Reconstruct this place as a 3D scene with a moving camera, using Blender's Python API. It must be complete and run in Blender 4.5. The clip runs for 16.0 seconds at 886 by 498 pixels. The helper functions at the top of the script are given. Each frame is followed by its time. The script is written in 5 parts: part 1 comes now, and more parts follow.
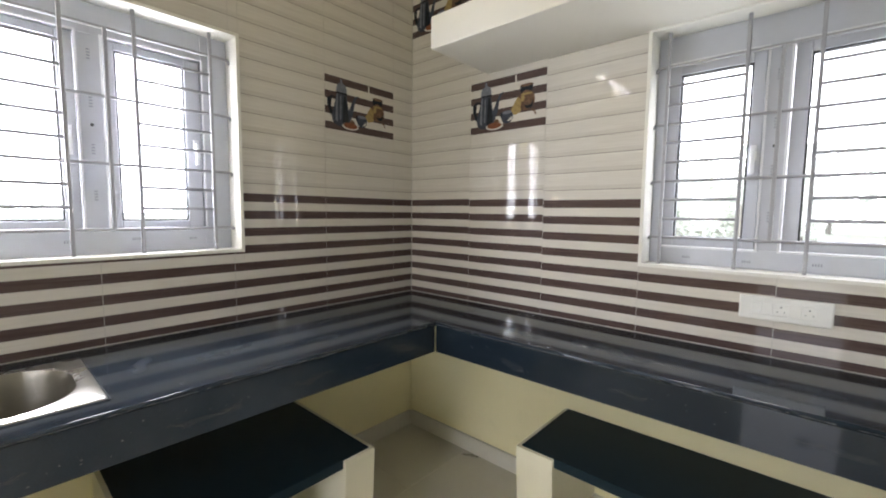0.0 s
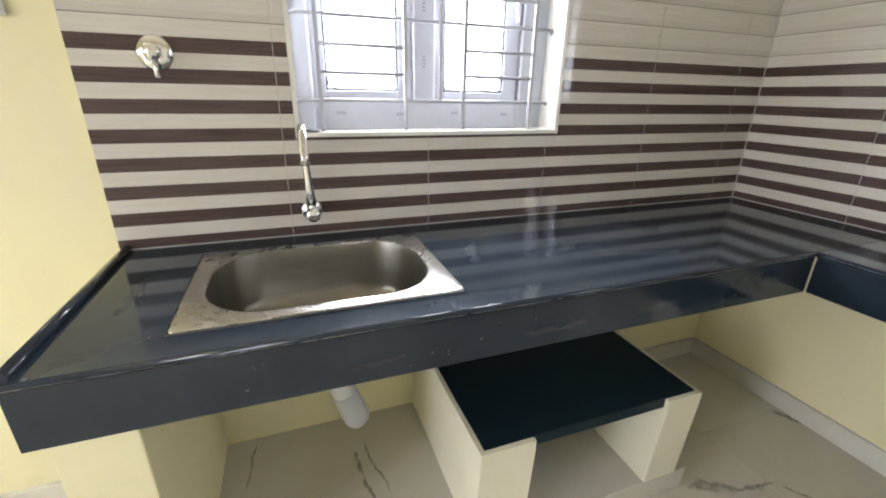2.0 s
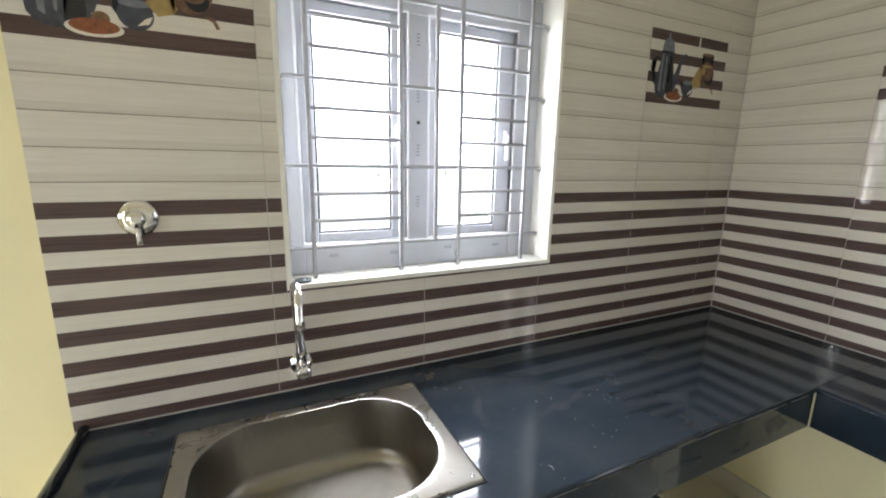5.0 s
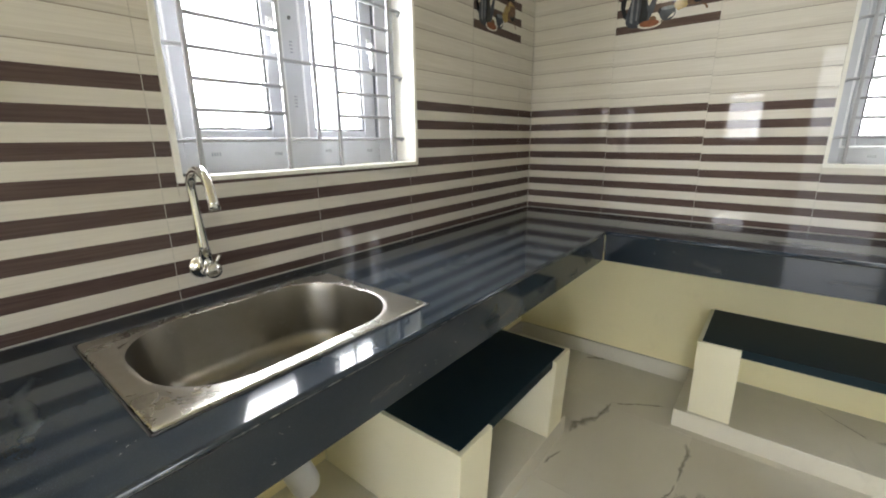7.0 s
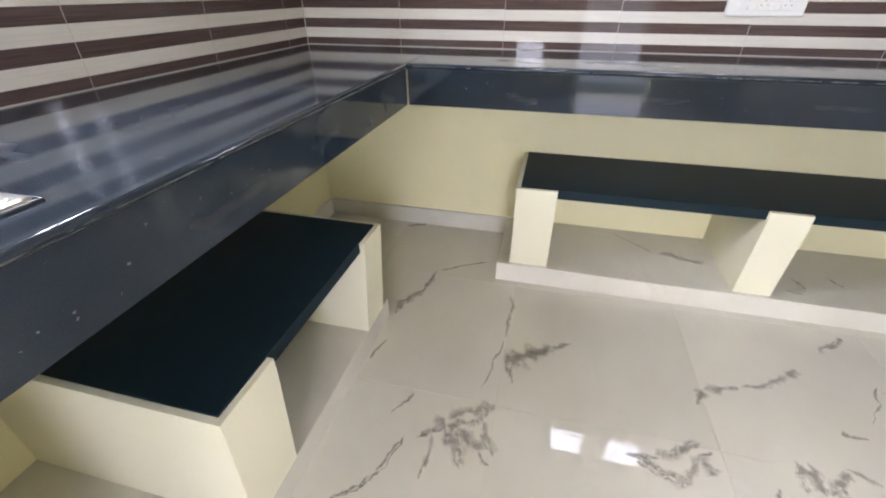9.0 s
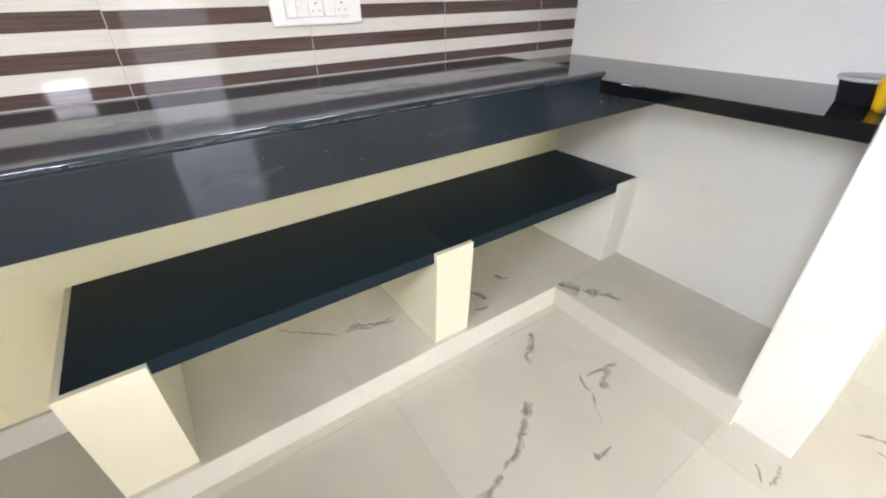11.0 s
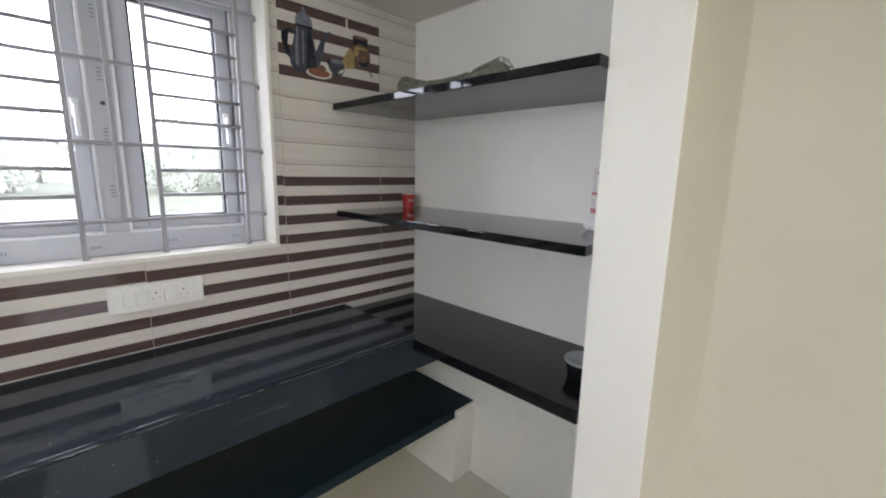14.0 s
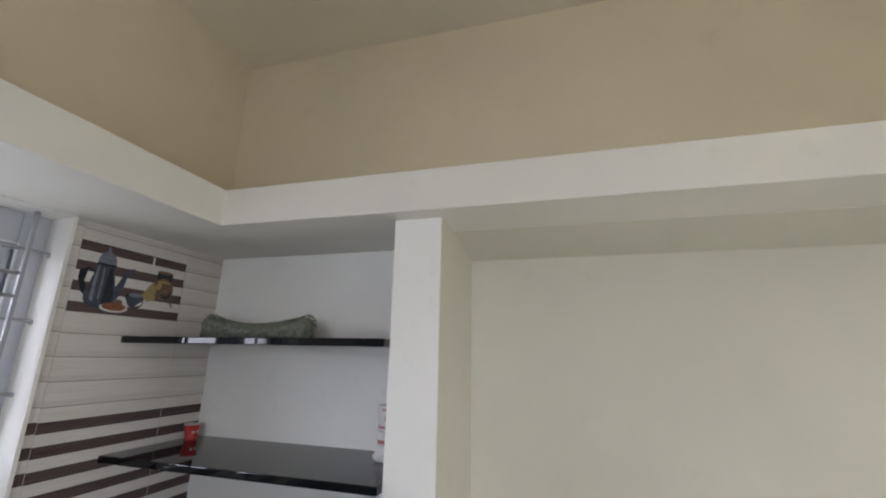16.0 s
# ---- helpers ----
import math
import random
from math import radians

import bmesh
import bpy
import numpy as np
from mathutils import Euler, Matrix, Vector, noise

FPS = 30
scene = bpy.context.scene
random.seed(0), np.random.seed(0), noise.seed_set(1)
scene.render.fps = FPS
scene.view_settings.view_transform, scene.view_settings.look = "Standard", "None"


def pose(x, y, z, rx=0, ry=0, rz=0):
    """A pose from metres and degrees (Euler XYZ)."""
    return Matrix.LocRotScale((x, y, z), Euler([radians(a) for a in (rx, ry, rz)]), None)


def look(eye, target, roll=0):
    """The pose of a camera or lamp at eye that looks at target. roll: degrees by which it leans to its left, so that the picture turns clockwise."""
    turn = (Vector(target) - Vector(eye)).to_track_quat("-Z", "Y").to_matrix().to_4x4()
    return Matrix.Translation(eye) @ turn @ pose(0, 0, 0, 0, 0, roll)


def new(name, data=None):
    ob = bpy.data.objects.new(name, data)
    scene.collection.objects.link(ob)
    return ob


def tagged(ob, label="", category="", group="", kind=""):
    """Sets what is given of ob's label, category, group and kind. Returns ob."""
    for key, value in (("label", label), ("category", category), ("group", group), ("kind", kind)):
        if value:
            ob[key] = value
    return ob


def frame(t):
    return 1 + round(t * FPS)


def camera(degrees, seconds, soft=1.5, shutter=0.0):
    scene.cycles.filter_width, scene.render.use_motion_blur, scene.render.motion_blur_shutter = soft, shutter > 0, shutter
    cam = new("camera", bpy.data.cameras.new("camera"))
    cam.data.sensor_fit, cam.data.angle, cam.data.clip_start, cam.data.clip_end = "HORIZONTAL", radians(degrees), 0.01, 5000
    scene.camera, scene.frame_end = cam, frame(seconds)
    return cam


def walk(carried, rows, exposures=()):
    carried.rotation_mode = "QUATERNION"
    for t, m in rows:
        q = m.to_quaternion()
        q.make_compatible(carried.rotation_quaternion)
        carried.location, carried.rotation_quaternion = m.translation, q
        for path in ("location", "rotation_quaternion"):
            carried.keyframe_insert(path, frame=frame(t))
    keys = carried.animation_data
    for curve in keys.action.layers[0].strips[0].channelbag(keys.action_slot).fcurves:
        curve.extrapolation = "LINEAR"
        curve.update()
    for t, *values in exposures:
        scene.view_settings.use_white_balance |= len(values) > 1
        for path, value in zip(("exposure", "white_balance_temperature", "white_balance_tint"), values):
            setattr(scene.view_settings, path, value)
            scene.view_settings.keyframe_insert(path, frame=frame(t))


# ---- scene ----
cam = camera(93.4, 16.0, 2.0)
PATH = [
    (0, (-1.735, -1.793, 1.306), (-0.246, -0.47, 1.134), 0.6),
    (0.5, (-1.804, -1.813, 1.291), (-0.612, -0.226, 1.05), 1.0),
    (1, (-1.846, -1.758, 1.292), (-0.927, -0.019, 0.929), 1.1),
    (1.5, (-1.872, -1.551, 1.274), (-1.12, 0.227, 0.751), 0.9),
    (2, (-1.882, -1.307, 1.259), (-1.234, 0.452, 0.562), 1.0),
    (2.5, (-1.824, -1.039, 1.262), (-1.229, 0.687, 0.446), 1.0),
    (3, (-1.793, -0.944, 1.32), (-1.223, 0.771, 0.462), 0.9),
    (3.5, (-1.797, -0.961, 1.408), (-1.223, 0.781, 0.61), 0.9),
    (4, (-1.806, -1.004, 1.474), (-1.2, 0.776, 0.792), 1.1),
    (4.2, (-1.821, -1.037, 1.482), (-1.191, 0.765, 0.887), 0.9),
    (6.3, (-2.178, -1.233, 1.381), (-0.875, 0.258, 1.099), -0.1),
    (6.5, (-2.204, -1.233, 1.33), (-0.831, 0.186, 1.013), -0.3),
    (7, (-2.26, -1.148, 1.23), (-0.746, 0.056, 0.724), -0.7),
    (7.5, (-2.319, -1.107, 1.115), (-0.748, -0.096, 0.4), -1.1),
    (8, (-2.287, -1.107, 1.071), (-0.699, -0.282, 0.179), -1.3),
    (8.5, (-2.081, -1.078, 1.063), (-0.476, -0.45, 0.047), -0.8),
    (9, (-1.846, -1.074, 1.043), (-0.198, -0.663, -0.012), -0.1),
    (9.5, (-1.628, -1.069, 1.036), (0.051, -0.91, -0.039), -0.0),
    (10, (-1.447, -1.112, 1.029), (0.234, -1.298, -0.039), 0.3),
    (10.2, (-1.387, -1.145, 1.016), (0.275, -1.498, -0.04), -0.0),
    (12.3, (-1.084, -1.452, 1.118), (-0.082, -2.846, 0.086), -0.6),
    (12.5, (-1.133, -1.444, 1.139), (-0.112, -2.840, 0.138), -0.5),
    (13, (-1.217, -1.512, 1.203), (-0.064, -2.909, 0.354), -0.2),
    (13.5, (-1.291, -1.547, 1.302), (-0.012, -2.949, 0.675), 0.6),
    (14, (-1.437, -1.486, 1.375), (-0.050, -2.881, 1.013), 1.1),
    (14.5, (-1.555, -1.394, 1.440), (-0.134, -2.798, 1.358), 1.4),
    (15, (-1.536, -1.264, 1.518), (-0.225, -2.762, 1.691), 2.3),
    (15.2, (-1.536, -1.240, 1.544), (-0.308, -2.798, 1.804), 2.2),
    (15.5, (-1.522, -1.200, 1.566), (-0.504, -2.879, 1.932), 1.9),
    (16, (-1.535, -1.178, 1.570), (-0.995, -3.037, 2.067), 1.2),
]
EXPOSURE = [
    (0.0, 1.31, 6280, 16), (1.5, 1.56, 6140, 16), (2.0, 1.67, 6120, 16), (2.5, 1.95, 6010, 16), (3.5, 1.78, 6180, 15), (4.2, 1.55, 6230, 14),
    (6.5, 1.30, 6040, 12), (7.0, 1.37, 6440, 11), (7.5, 1.56, 6715, 13), (8.0, 1.70, 6210, 16), (8.5, 1.85, 6200, 19), (9.0, 2.00, 5940, 21),
    (9.5, 2.23, 6050, 20), (10.2, 2.26, 6230, 18), (12.5, 1.67, 5845, 21), (13.5, 1.24, 6070, 20), (14.5, 0.95, 6200, 15), (15.0, 0.81, 6150, 14),
    (15.5, 0.58, 6015, 16), (16.0, 0.71, 5930, 20),
]
walk(cam, [(t, look(eye, target, roll)) for t, eye, target, roll in PATH], EXPOSURE)

# ---- world and lights ----
world = bpy.data.worlds.new("world")
scene.world = world
world.use_nodes = True
wn = world.node_tree.nodes
wbg = wn["Background"]
sky = wn.new("ShaderNodeTexSky")
sky.sky_type = "NISHITA"
sky.sun_disc = False
sky.sun_elevation = radians(55)
sky.sun_rotation = radians(190)
sky.air_density, sky.dust_density, sky.ozone_density = 1.0, 1.0, 1.0
haze = wn.new("ShaderNodeMix")
haze.data_type = "RGBA"
haze.inputs["Factor"].default_value = 0.75
haze.inputs["B"].default_value = (30.0, 30.8, 32.0, 1)
world.node_tree.links.new(sky.outputs[0], haze.inputs["A"])
world.node_tree.links.new(haze.outputs["Result"], wbg.inputs[0])
wbg.inputs[1].default_value = 0.15

sun_data = bpy.data.lights.new("sun", "SUN")
sun_data.energy, sun_data.angle, sun_data.color = 1.5, radians(20), (1.0, 0.97, 0.92)
sun_lamp = new("sun", sun_data)
sun_lamp.matrix_world = look((-2, -10, 14), (0, 0, 0))


def window_lamp(name, eye, target, w, h, watts, color):
    """The light that enters by one opening."""
    d = bpy.data.lights.new(name, "AREA")
    d.shape, d.size, d.size_y, d.energy, d.color = "RECTANGLE", w, h, watts, color
    ob = new(name, d)
    ob.matrix_world = look(eye, target)
    return ob


window_lamp("sky_light_north", (-1.42, 0.20, 1.575), (-1.42, -1.0, 1.575), 0.84, 0.84, 29, (0.95, 0.98, 1.0))
window_lamp("sky_light_east", (0.20, -1.695, 1.55), (-1.0, -1.695, 1.55), 0.79, 0.84, 4.5, (0.95, 0.98, 1.0))
# fill light from an assumed doorway, out of view
window_lamp("unseen_doorway_fill", (-4.35, -1.72, 1.10), (-3.0, -1.72, 1.00), 0.7, 1.95, 2, (0.97, 0.98, 1.0))
window_lamp("sky_light_hall_window", (-4.30, -0.72, 1.42), (-3.0, -0.72, 1.35), 0.32, 0.42, 3, (0.97, 0.98, 1.0))


# ---- materials ----
def nodes_of(name):
    m = bpy.data.materials.new(name)
    m.use_nodes = True
    nt = m.node_tree
    return m, nt, nt.nodes["Principled BSDF"]


def nd(nt, kind, **kw):
    n = nt.nodes.new(kind)
    for k, v in kw.items():
        n.inputs[k].default_value = v
    return n


def coords(nt, scale=(1, 1, 1), random_shift=False, kind="Object"):
    tc = nt.nodes.new("ShaderNodeTexCoord")
    mp = nt.nodes.new("ShaderNodeMapping")
    mp.inputs["Scale"].default_value = scale
    nt.links.new(tc.outputs[kind], mp.inputs["Vector"])
    if random_shift:
        oi = nt.nodes.new("ShaderNodeObjectInfo")
        mul = nt.nodes.new("ShaderNodeMath")
        mul.operation = "MULTIPLY"
        mul.inputs[1].default_value = 37.0
        nt.links.new(oi.outputs["Random"], mul.inputs[0])
        nt.links.new(mul.outputs[0], mp.inputs["Location"])
    return mp.outputs[0]


def noise_fac(nt, vec, scale, detail=4.0, rough=0.55, distortion=0.0):
    n = nd(nt, "ShaderNodeTexNoise", Scale=scale, Detail=detail, Roughness=rough, Distortion=distortion)
    nt.links.new(vec, n.inputs["Vector"])
    return n.outputs["Fac"]


def ramp(nt, fac, stops):
    r = nt.nodes.new("ShaderNodeValToRGB")
    el = r.color_ramp.elements
    while len(el) < len(stops):
        el.new(0.5)
    for e, (p, c) in zip(el, stops):
        e.position = p
        e.color = (*c, 1) if len(c) == 3 else c
    nt.links.new(fac, r.inputs[0])
    return r.outputs[0]


def mixc(nt, fac, a, b, mode="MIX"):
    m = nt.nodes.new("ShaderNodeMix")
    m.data_type, m.blend_type = "RGBA", mode
    for sock, v in ((m.inputs["Factor"], fac), (m.inputs["A"], a), (m.inputs["B"], b)):
        if isinstance(v, (int, float)):
            sock.default_value = v
        elif isinstance(v, tuple):
            sock.default_value = (*v, 1)
        else:
            nt.links.new(v, sock)
    return m.outputs["Result"]


def mathn(nt, op, a, b=0.0, c=0.0):
    m = nt.nodes.new("ShaderNodeMath")
    m.operation = op
    for sock, v in zip(m.inputs, (a, b, c)):
        if isinstance(v, (int, float)):
            sock.default_value = v
        else:
            nt.links.new(v, sock)
    return m.outputs[0]


def bump(nt, bsdf, height, strength, distance=0.002):
    b = nd(nt, "ShaderNodeBump", Strength=strength, Distance=distance)
    nt.links.new(height, b.inputs["Height"])
    nt.links.new(b.outputs[0], bsdf.inputs["Normal"])


def paint(name, color, rough=0.55, spread=0.06):
    """Emulsion paint on trowelled plaster."""
    m, nt, p = nodes_of(name)
    v = coords(nt)
    big = noise_fac(nt, v, 1.3, 3.0)
    fine = noise_fac(nt, v, 60.0, 4.0)
    lo = tuple(c * (1 - spread) for c in color)
    hi = tuple(min(1, c * (1 + spread * 0.5)) for c in color)
    col = ramp(nt, big, [(0.3, lo), (0.7, hi)])
    dirt = ramp(nt, noise_fac(nt, v, 7.0, 6.0, 0.7), [(0.25, (0.90, 0.89, 0.86)), (0.42, (1, 1, 1))])
    col = mixc(nt, 0.6, col, dirt, "MULTIPLY")
    nt.links.new(col, p.inputs["Base Color"])
    p.inputs["Roughness"].default_value = rough
    h = mathn(nt, "ADD", mathn(nt, "MULTIPLY", fine, 0.35), mathn(nt, "MULTIPLY", noise_fac(nt, v, 9.0, 2.0), 1.0))
    bump(nt, p, h, 0.25, 0.004)
    return m


def glazed_tile(name, lo, hi, streak=(6, 60, 220), rough=0.022):
    """Glazed wall tile printed with fine wood grain that runs along its length."""
    m, nt, p = nodes_of(name)
    v = coords(nt, (1, 1, 1), True)
    mp = nt.nodes.new("ShaderNodeMapping")
    mp.inputs["Scale"].default_value = streak
    nt.links.new(v, mp.inputs["Vector"])
    grain = noise_fac(nt, mp.outputs[0], 1.0, 5.0, 0.65, 0.6)
    col = ramp(nt, grain, [(0.3, lo), (0.7, hi)])
    nt.links.new(col, p.inputs["Base Color"])
    smudge = noise_fac(nt, coords(nt), 6.0, 5.0, 0.6)
    nt.links.new(ramp(nt, smudge, [(0.3, (rough,) * 3), (0.8, (rough * 2.0,) * 3)]), p.inputs["Roughness"])
    p.inputs["IOR"].default_value = 1.5
    bump(nt, p, mathn(nt, "ADD", mathn(nt, "MULTIPLY", grain, 0.05), noise_fac(nt, coords(nt), 4.0, 1.0)), 0.05, 0.004)
    p.inputs["Specular IOR Level"].default_value = 0.24
    return m


def granite(name, base, rough, dusty):
    """Black granite: fine crystals, polish, wiped-on dust and dried splashes."""
    m, nt, p = nodes_of(name)
    v = coords(nt, kind="Object")
    vo = nd(nt, "ShaderNodeTexVoronoi", Scale=420.0)
    nt.links.new(v, vo.inputs["Vector"])
    spec = ramp(nt, vo.outputs["Distance"], [(0.0, tuple(c * 2.2 for c in base)), (0.35, base)])
    flecks = ramp(nt, noise_fac(nt, v, 34.0, 6.0, 0.72, 0.8), [(0.655, (0, 0, 0)), (0.72, (1, 1, 1))])
    patches = ramp(nt, noise_fac(nt, v, 3.2, 3.0), [(0.49, (0, 0, 0)), (0.58, (1, 1, 1))])
    splash = mathn(nt, "MULTIPLY", flecks, patches)
    film = ramp(nt, noise_fac(nt, v, 3.5, 7.0, 0.6), [(0.22, (0, 0, 0)), (0.82, (1, 1, 1))])
    col = mixc(nt, mathn(nt, "MULTIPLY", splash, 0.42 * dusty), spec, (0.42, 0.44, 0.46))
    col = mixc(nt, mathn(nt, "MULTIPLY", film, 0.040 * dusty), col, (0.52, 0.55, 0.555))
    nt.links.new(col, p.inputs["Base Color"])
    r = mathn(nt, "ADD", mathn(nt, "MULTIPLY", film, 0.055 * dusty), rough)
    nt.links.new(mathn(nt, "ADD", r, mathn(nt, "MULTIPLY", splash, 0.4)), p.inputs["Roughness"])
    p.inputs["IOR"].default_value = 1.45 if rough < 0.3 else 1.3
    p.inputs["Specular IOR Level"].default_value = 0.43 if rough < 0.3 else 0.36
    return m


def marble(name, rough=0.013):
    """Polished vitrified floor tile, off-white with grey broken veins."""
    m, nt, p = nodes_of(name)
    v = coords(nt, (1, 1, 1), True)
    mp = nt.nodes.new("ShaderNodeMapping")
    mp.inputs["Rotation"].default_value = (0, 0, 0.6)
    mp.inputs["Scale"].default_value = (1.0, 1.5, 1.0)
    nt.links.new(v, mp.inputs["Vector"])
    w = mp.outputs[0]

    def vein(scale, width, detail, dist):
        n = noise_fac(nt, w, scale, detail, 0.6, dist)
        d = mathn(nt, "ABSOLUTE", mathn(nt, "SUBTRACT", n, 0.5))
        return ramp(nt, d, [(0.0, (1, 1, 1)), (width, (0, 0, 0))])

    where = ramp(nt, noise_fac(nt, w, 1.5, 2.0), [(0.47, (0, 0, 0)), (0.56, (1, 1, 1))])
    core = ramp(nt, noise_fac(nt, w, 3.2, 3.0), [(0.54, (0, 0, 0)), (0.62, (1, 1, 1))])
    fine = mathn(nt, "MULTIPLY", vein(0.95, 0.0065, 6.0, 0.7), where)
    broad = mathn(nt, "MULTIPLY", mathn(nt, "MULTIPLY", vein(1.3, 0.035, 9.0, 1.1), core), where)
    cloud = ramp(nt, noise_fac(nt, w, 1.6, 5.0), [(0.3, (0.63, 0.60, 0.515)), (0.7, (0.71, 0.684, 0.598))])
    col = mixc(nt, mathn(nt, "MULTIPLY", broad, 0.07), cloud, (0.24, 0.22, 0.19))
    col = mixc(nt, mathn(nt, "MULTIPLY", fine, 0.07), col, (0.26, 0.24, 0.21))
    nt.links.new(col, p.inputs["Base Color"])
    sm = noise_fac(nt, coords(nt), 3.0, 5.0)
    nt.links.new(ramp(nt, sm, [(0.3, (rough,) * 3), (0.8, (rough * 1.8,) * 3)]), p.inputs["Roughness"])
    p.inputs["IOR"].default_value = 1.5
    p.inputs["Specular IOR Level"].default_value = 0.4
    return m


def metal(name, color, rough, stretch=(1, 1, 1), wear=0.15):
    m, nt, p = nodes_of(name)
    n = noise_fac(nt, coords(nt, stretch), 12.0, 2.0, 0.5)
    nt.links.new(ramp(nt, n, [(0.0, tuple(c * (1 - wear) for c in color)), (1.0, color)]), p.inputs["Base Color"])
    p.inputs["Roughness"].default_value = rough
    p.inputs["Metallic"].default_value = 1.0
    return m


def plain(name, color, rough=0.4, spread=0.06, scale=14.0, bumps=0.0):
    m, nt, p = nodes_of(name)
    v = coords(nt)
    n = noise_fac(nt, v, scale, 4.0, 0.6)
    nt.links.new(ramp(nt, n, [(0.3, tuple(c * (1 - spread) for c in color)), (0.7, color)]), p.inputs["Base Color"])
    p.inputs["Roughness"].default_value = rough
    if bumps:
        bump(nt, p, n, bumps, 0.004)
    return m


def emitter(name, color, strength):
    m, nt, p = nodes_of(name)
    p.inputs["Base Color"].default_value = (*color, 1)
    p.inputs["Emission Color"].default_value = (*color, 1)
    p.inputs["Emission Strength"].default_value = strength
    return m


def leaf_paint(name, color):
    """Thin leaves that let light through."""
    m, nt, p = nodes_of(name)
    col = mixc(nt, noise_fac(nt, coords(nt), 3.0), tuple(c * 0.8 for c in color), tuple(min(1, c * 1.15) for c in color))
    nt.links.new(col, p.inputs["Base Color"])
    p.inputs["Roughness"].default_value = 0.7
    tl = nt.nodes.new("ShaderNodeBsdfTranslucent")
    nt.links.new(col, tl.inputs["Color"])
    mx = nt.nodes.new("ShaderNodeMixShader")
    mx.inputs[0].default_value = 0.5
    nt.links.new(p.outputs[0], mx.inputs[1])
    nt.links.new(tl.outputs[0], mx.inputs[2])
    nt.links.new(mx.outputs[0], nt.nodes["Material Output"].inputs[0])
    return m


def pane_glass(name):
    m, nt, p = nodes_of(name)
    nt.nodes.remove(p)
    tr = nt.nodes.new("ShaderNodeBsdfTransparent")
    gl = nd(nt, "ShaderNodeBsdfGlossy", Roughness=0.02)
    mx = nt.nodes.new("ShaderNodeMixShader")
    mx.inputs[0].default_value = 0.04
    nt.links.new(tr.outputs[0], mx.inputs[1])
    nt.links.new(gl.outputs[0], mx.inputs[2])
    nt.links.new(mx.outputs[0], nt.nodes["Material Output"].inputs[0])
    return m


CREAM = paint("cream_paint", (0.84, 0.775, 0.49))
PIER = paint("pier_cream_paint", (0.82, 0.78, 0.60))
# south wall and haunch; also the shaded west side of the pillar
PALE = paint("pale_cream_paint_and_side_shade", (0.66, 0.635, 0.53))
UPPER = paint("beige_paint", (0.72, 0.64, 0.47))
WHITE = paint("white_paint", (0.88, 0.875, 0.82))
REVEAL = paint("white_gloss_paint", (0.82, 0.805, 0.74), 0.35)
TILE_LIGHT = glazed_tile("cream_glaze", (0.60, 0.565, 0.505), (0.69, 0.66, 0.60))
TILE_DARK = glazed_tile("brown_glaze", (0.066, 0.043, 0.039), (0.118, 0.082, 0.075))
# cream glaze darkened in two steps: the laps' shading as colour
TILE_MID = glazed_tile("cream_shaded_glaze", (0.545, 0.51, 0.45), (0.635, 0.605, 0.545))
TILE_LAP_SHADOW = glazed_tile("lap_shadow_glaze", (0.25, 0.225, 0.19), (0.34, 0.31, 0.265))
GROUT = plain("white_grout", (0.48, 0.46, 0.42), 0.8)
GRANITE = granite("polished_black_granite", (0.0088, 0.0165, 0.0275), 0.03, 1.5)
GRANITE_APRON = granite("wiped_black_granite", (0.0080, 0.0140, 0.0225), 0.03, 0.5)
GRANITE_CLEAN = granite("clean_black_granite", (0.0045, 0.0055, 0.0065), 0.035, 0.12)
GRANITE_LOW = granite("honed_black_granite", (0.0062, 0.0165, 0.0235), 0.5, 0.2)
MARBLE = marble("veined_floor_tile")
MARBLE_DULL = marble("veined_plinth_tile", 0.12)


def stained_steel(name, color, rough):
    """Used steel: fine brushing, dried water marks and a brownish film."""
    m, nt, p = nodes_of(name)
    v = coords(nt)
    film = ramp(nt, noise_fac(nt, v, 9.0, 5.0, 0.65, 0.8), [(0.35, (0, 0, 0)), (0.68, (1, 1, 1))])
    marks = ramp(nt, noise_fac(nt, v, 46.0, 4.0, 0.6, 0.5), [(0.62, (0, 0, 0)), (0.70, (1, 1, 1))])
    col = mixc(nt, mathn(nt, "MULTIPLY", film, 0.5), color, tuple(c * k for c, k in zip(color, (0.84, 0.80, 0.74))))
    col = mixc(nt, mathn(nt, "MULTIPLY", marks, 0.08), col, (0.62, 0.60, 0.55))
    nt.links.new(col, p.inputs["Base Color"])
    nt.links.new(mathn(nt, "ADD", mathn(nt, "MULTIPLY", mathn(nt, "ADD", film, marks), 0.07), rough), p.inputs["Roughness"])
    p.inputs["Metallic"].default_value = 1.0
    brush = nt.nodes.new("ShaderNodeMapping")
    brush.inputs["Scale"].default_value = (4, 160, 160)
    nt.links.new(v, brush.inputs["Vector"])
    bump(nt, p, noise_fac(nt, brush.outputs[0], 3.0, 3.0), 0.06, 0.002)
    return m


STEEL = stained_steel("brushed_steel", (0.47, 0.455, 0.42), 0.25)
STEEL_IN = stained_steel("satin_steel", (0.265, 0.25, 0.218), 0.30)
CHROME = metal("chrome", (0.82, 0.82, 0.82), 0.07)
UPVC = plain("white_upvc_under_blue_film", (0.48, 0.50, 0.545), 0.3)
UPVC_BARE = plain("white_upvc", (0.72, 0.73, 0.75), 0.3)
# white bars toned down to grey: backlit shade held in the base colour
BAR_PAINT = plain("backlit_white_enamel", (0.34, 0.34, 0.36), 0.45)
GASKET = plain("black_gasket", (0.02, 0.02, 0.02), 0.6)
PLASTIC = plain("white_switch_plastic", (0.82, 0.82, 0.79), 0.3)
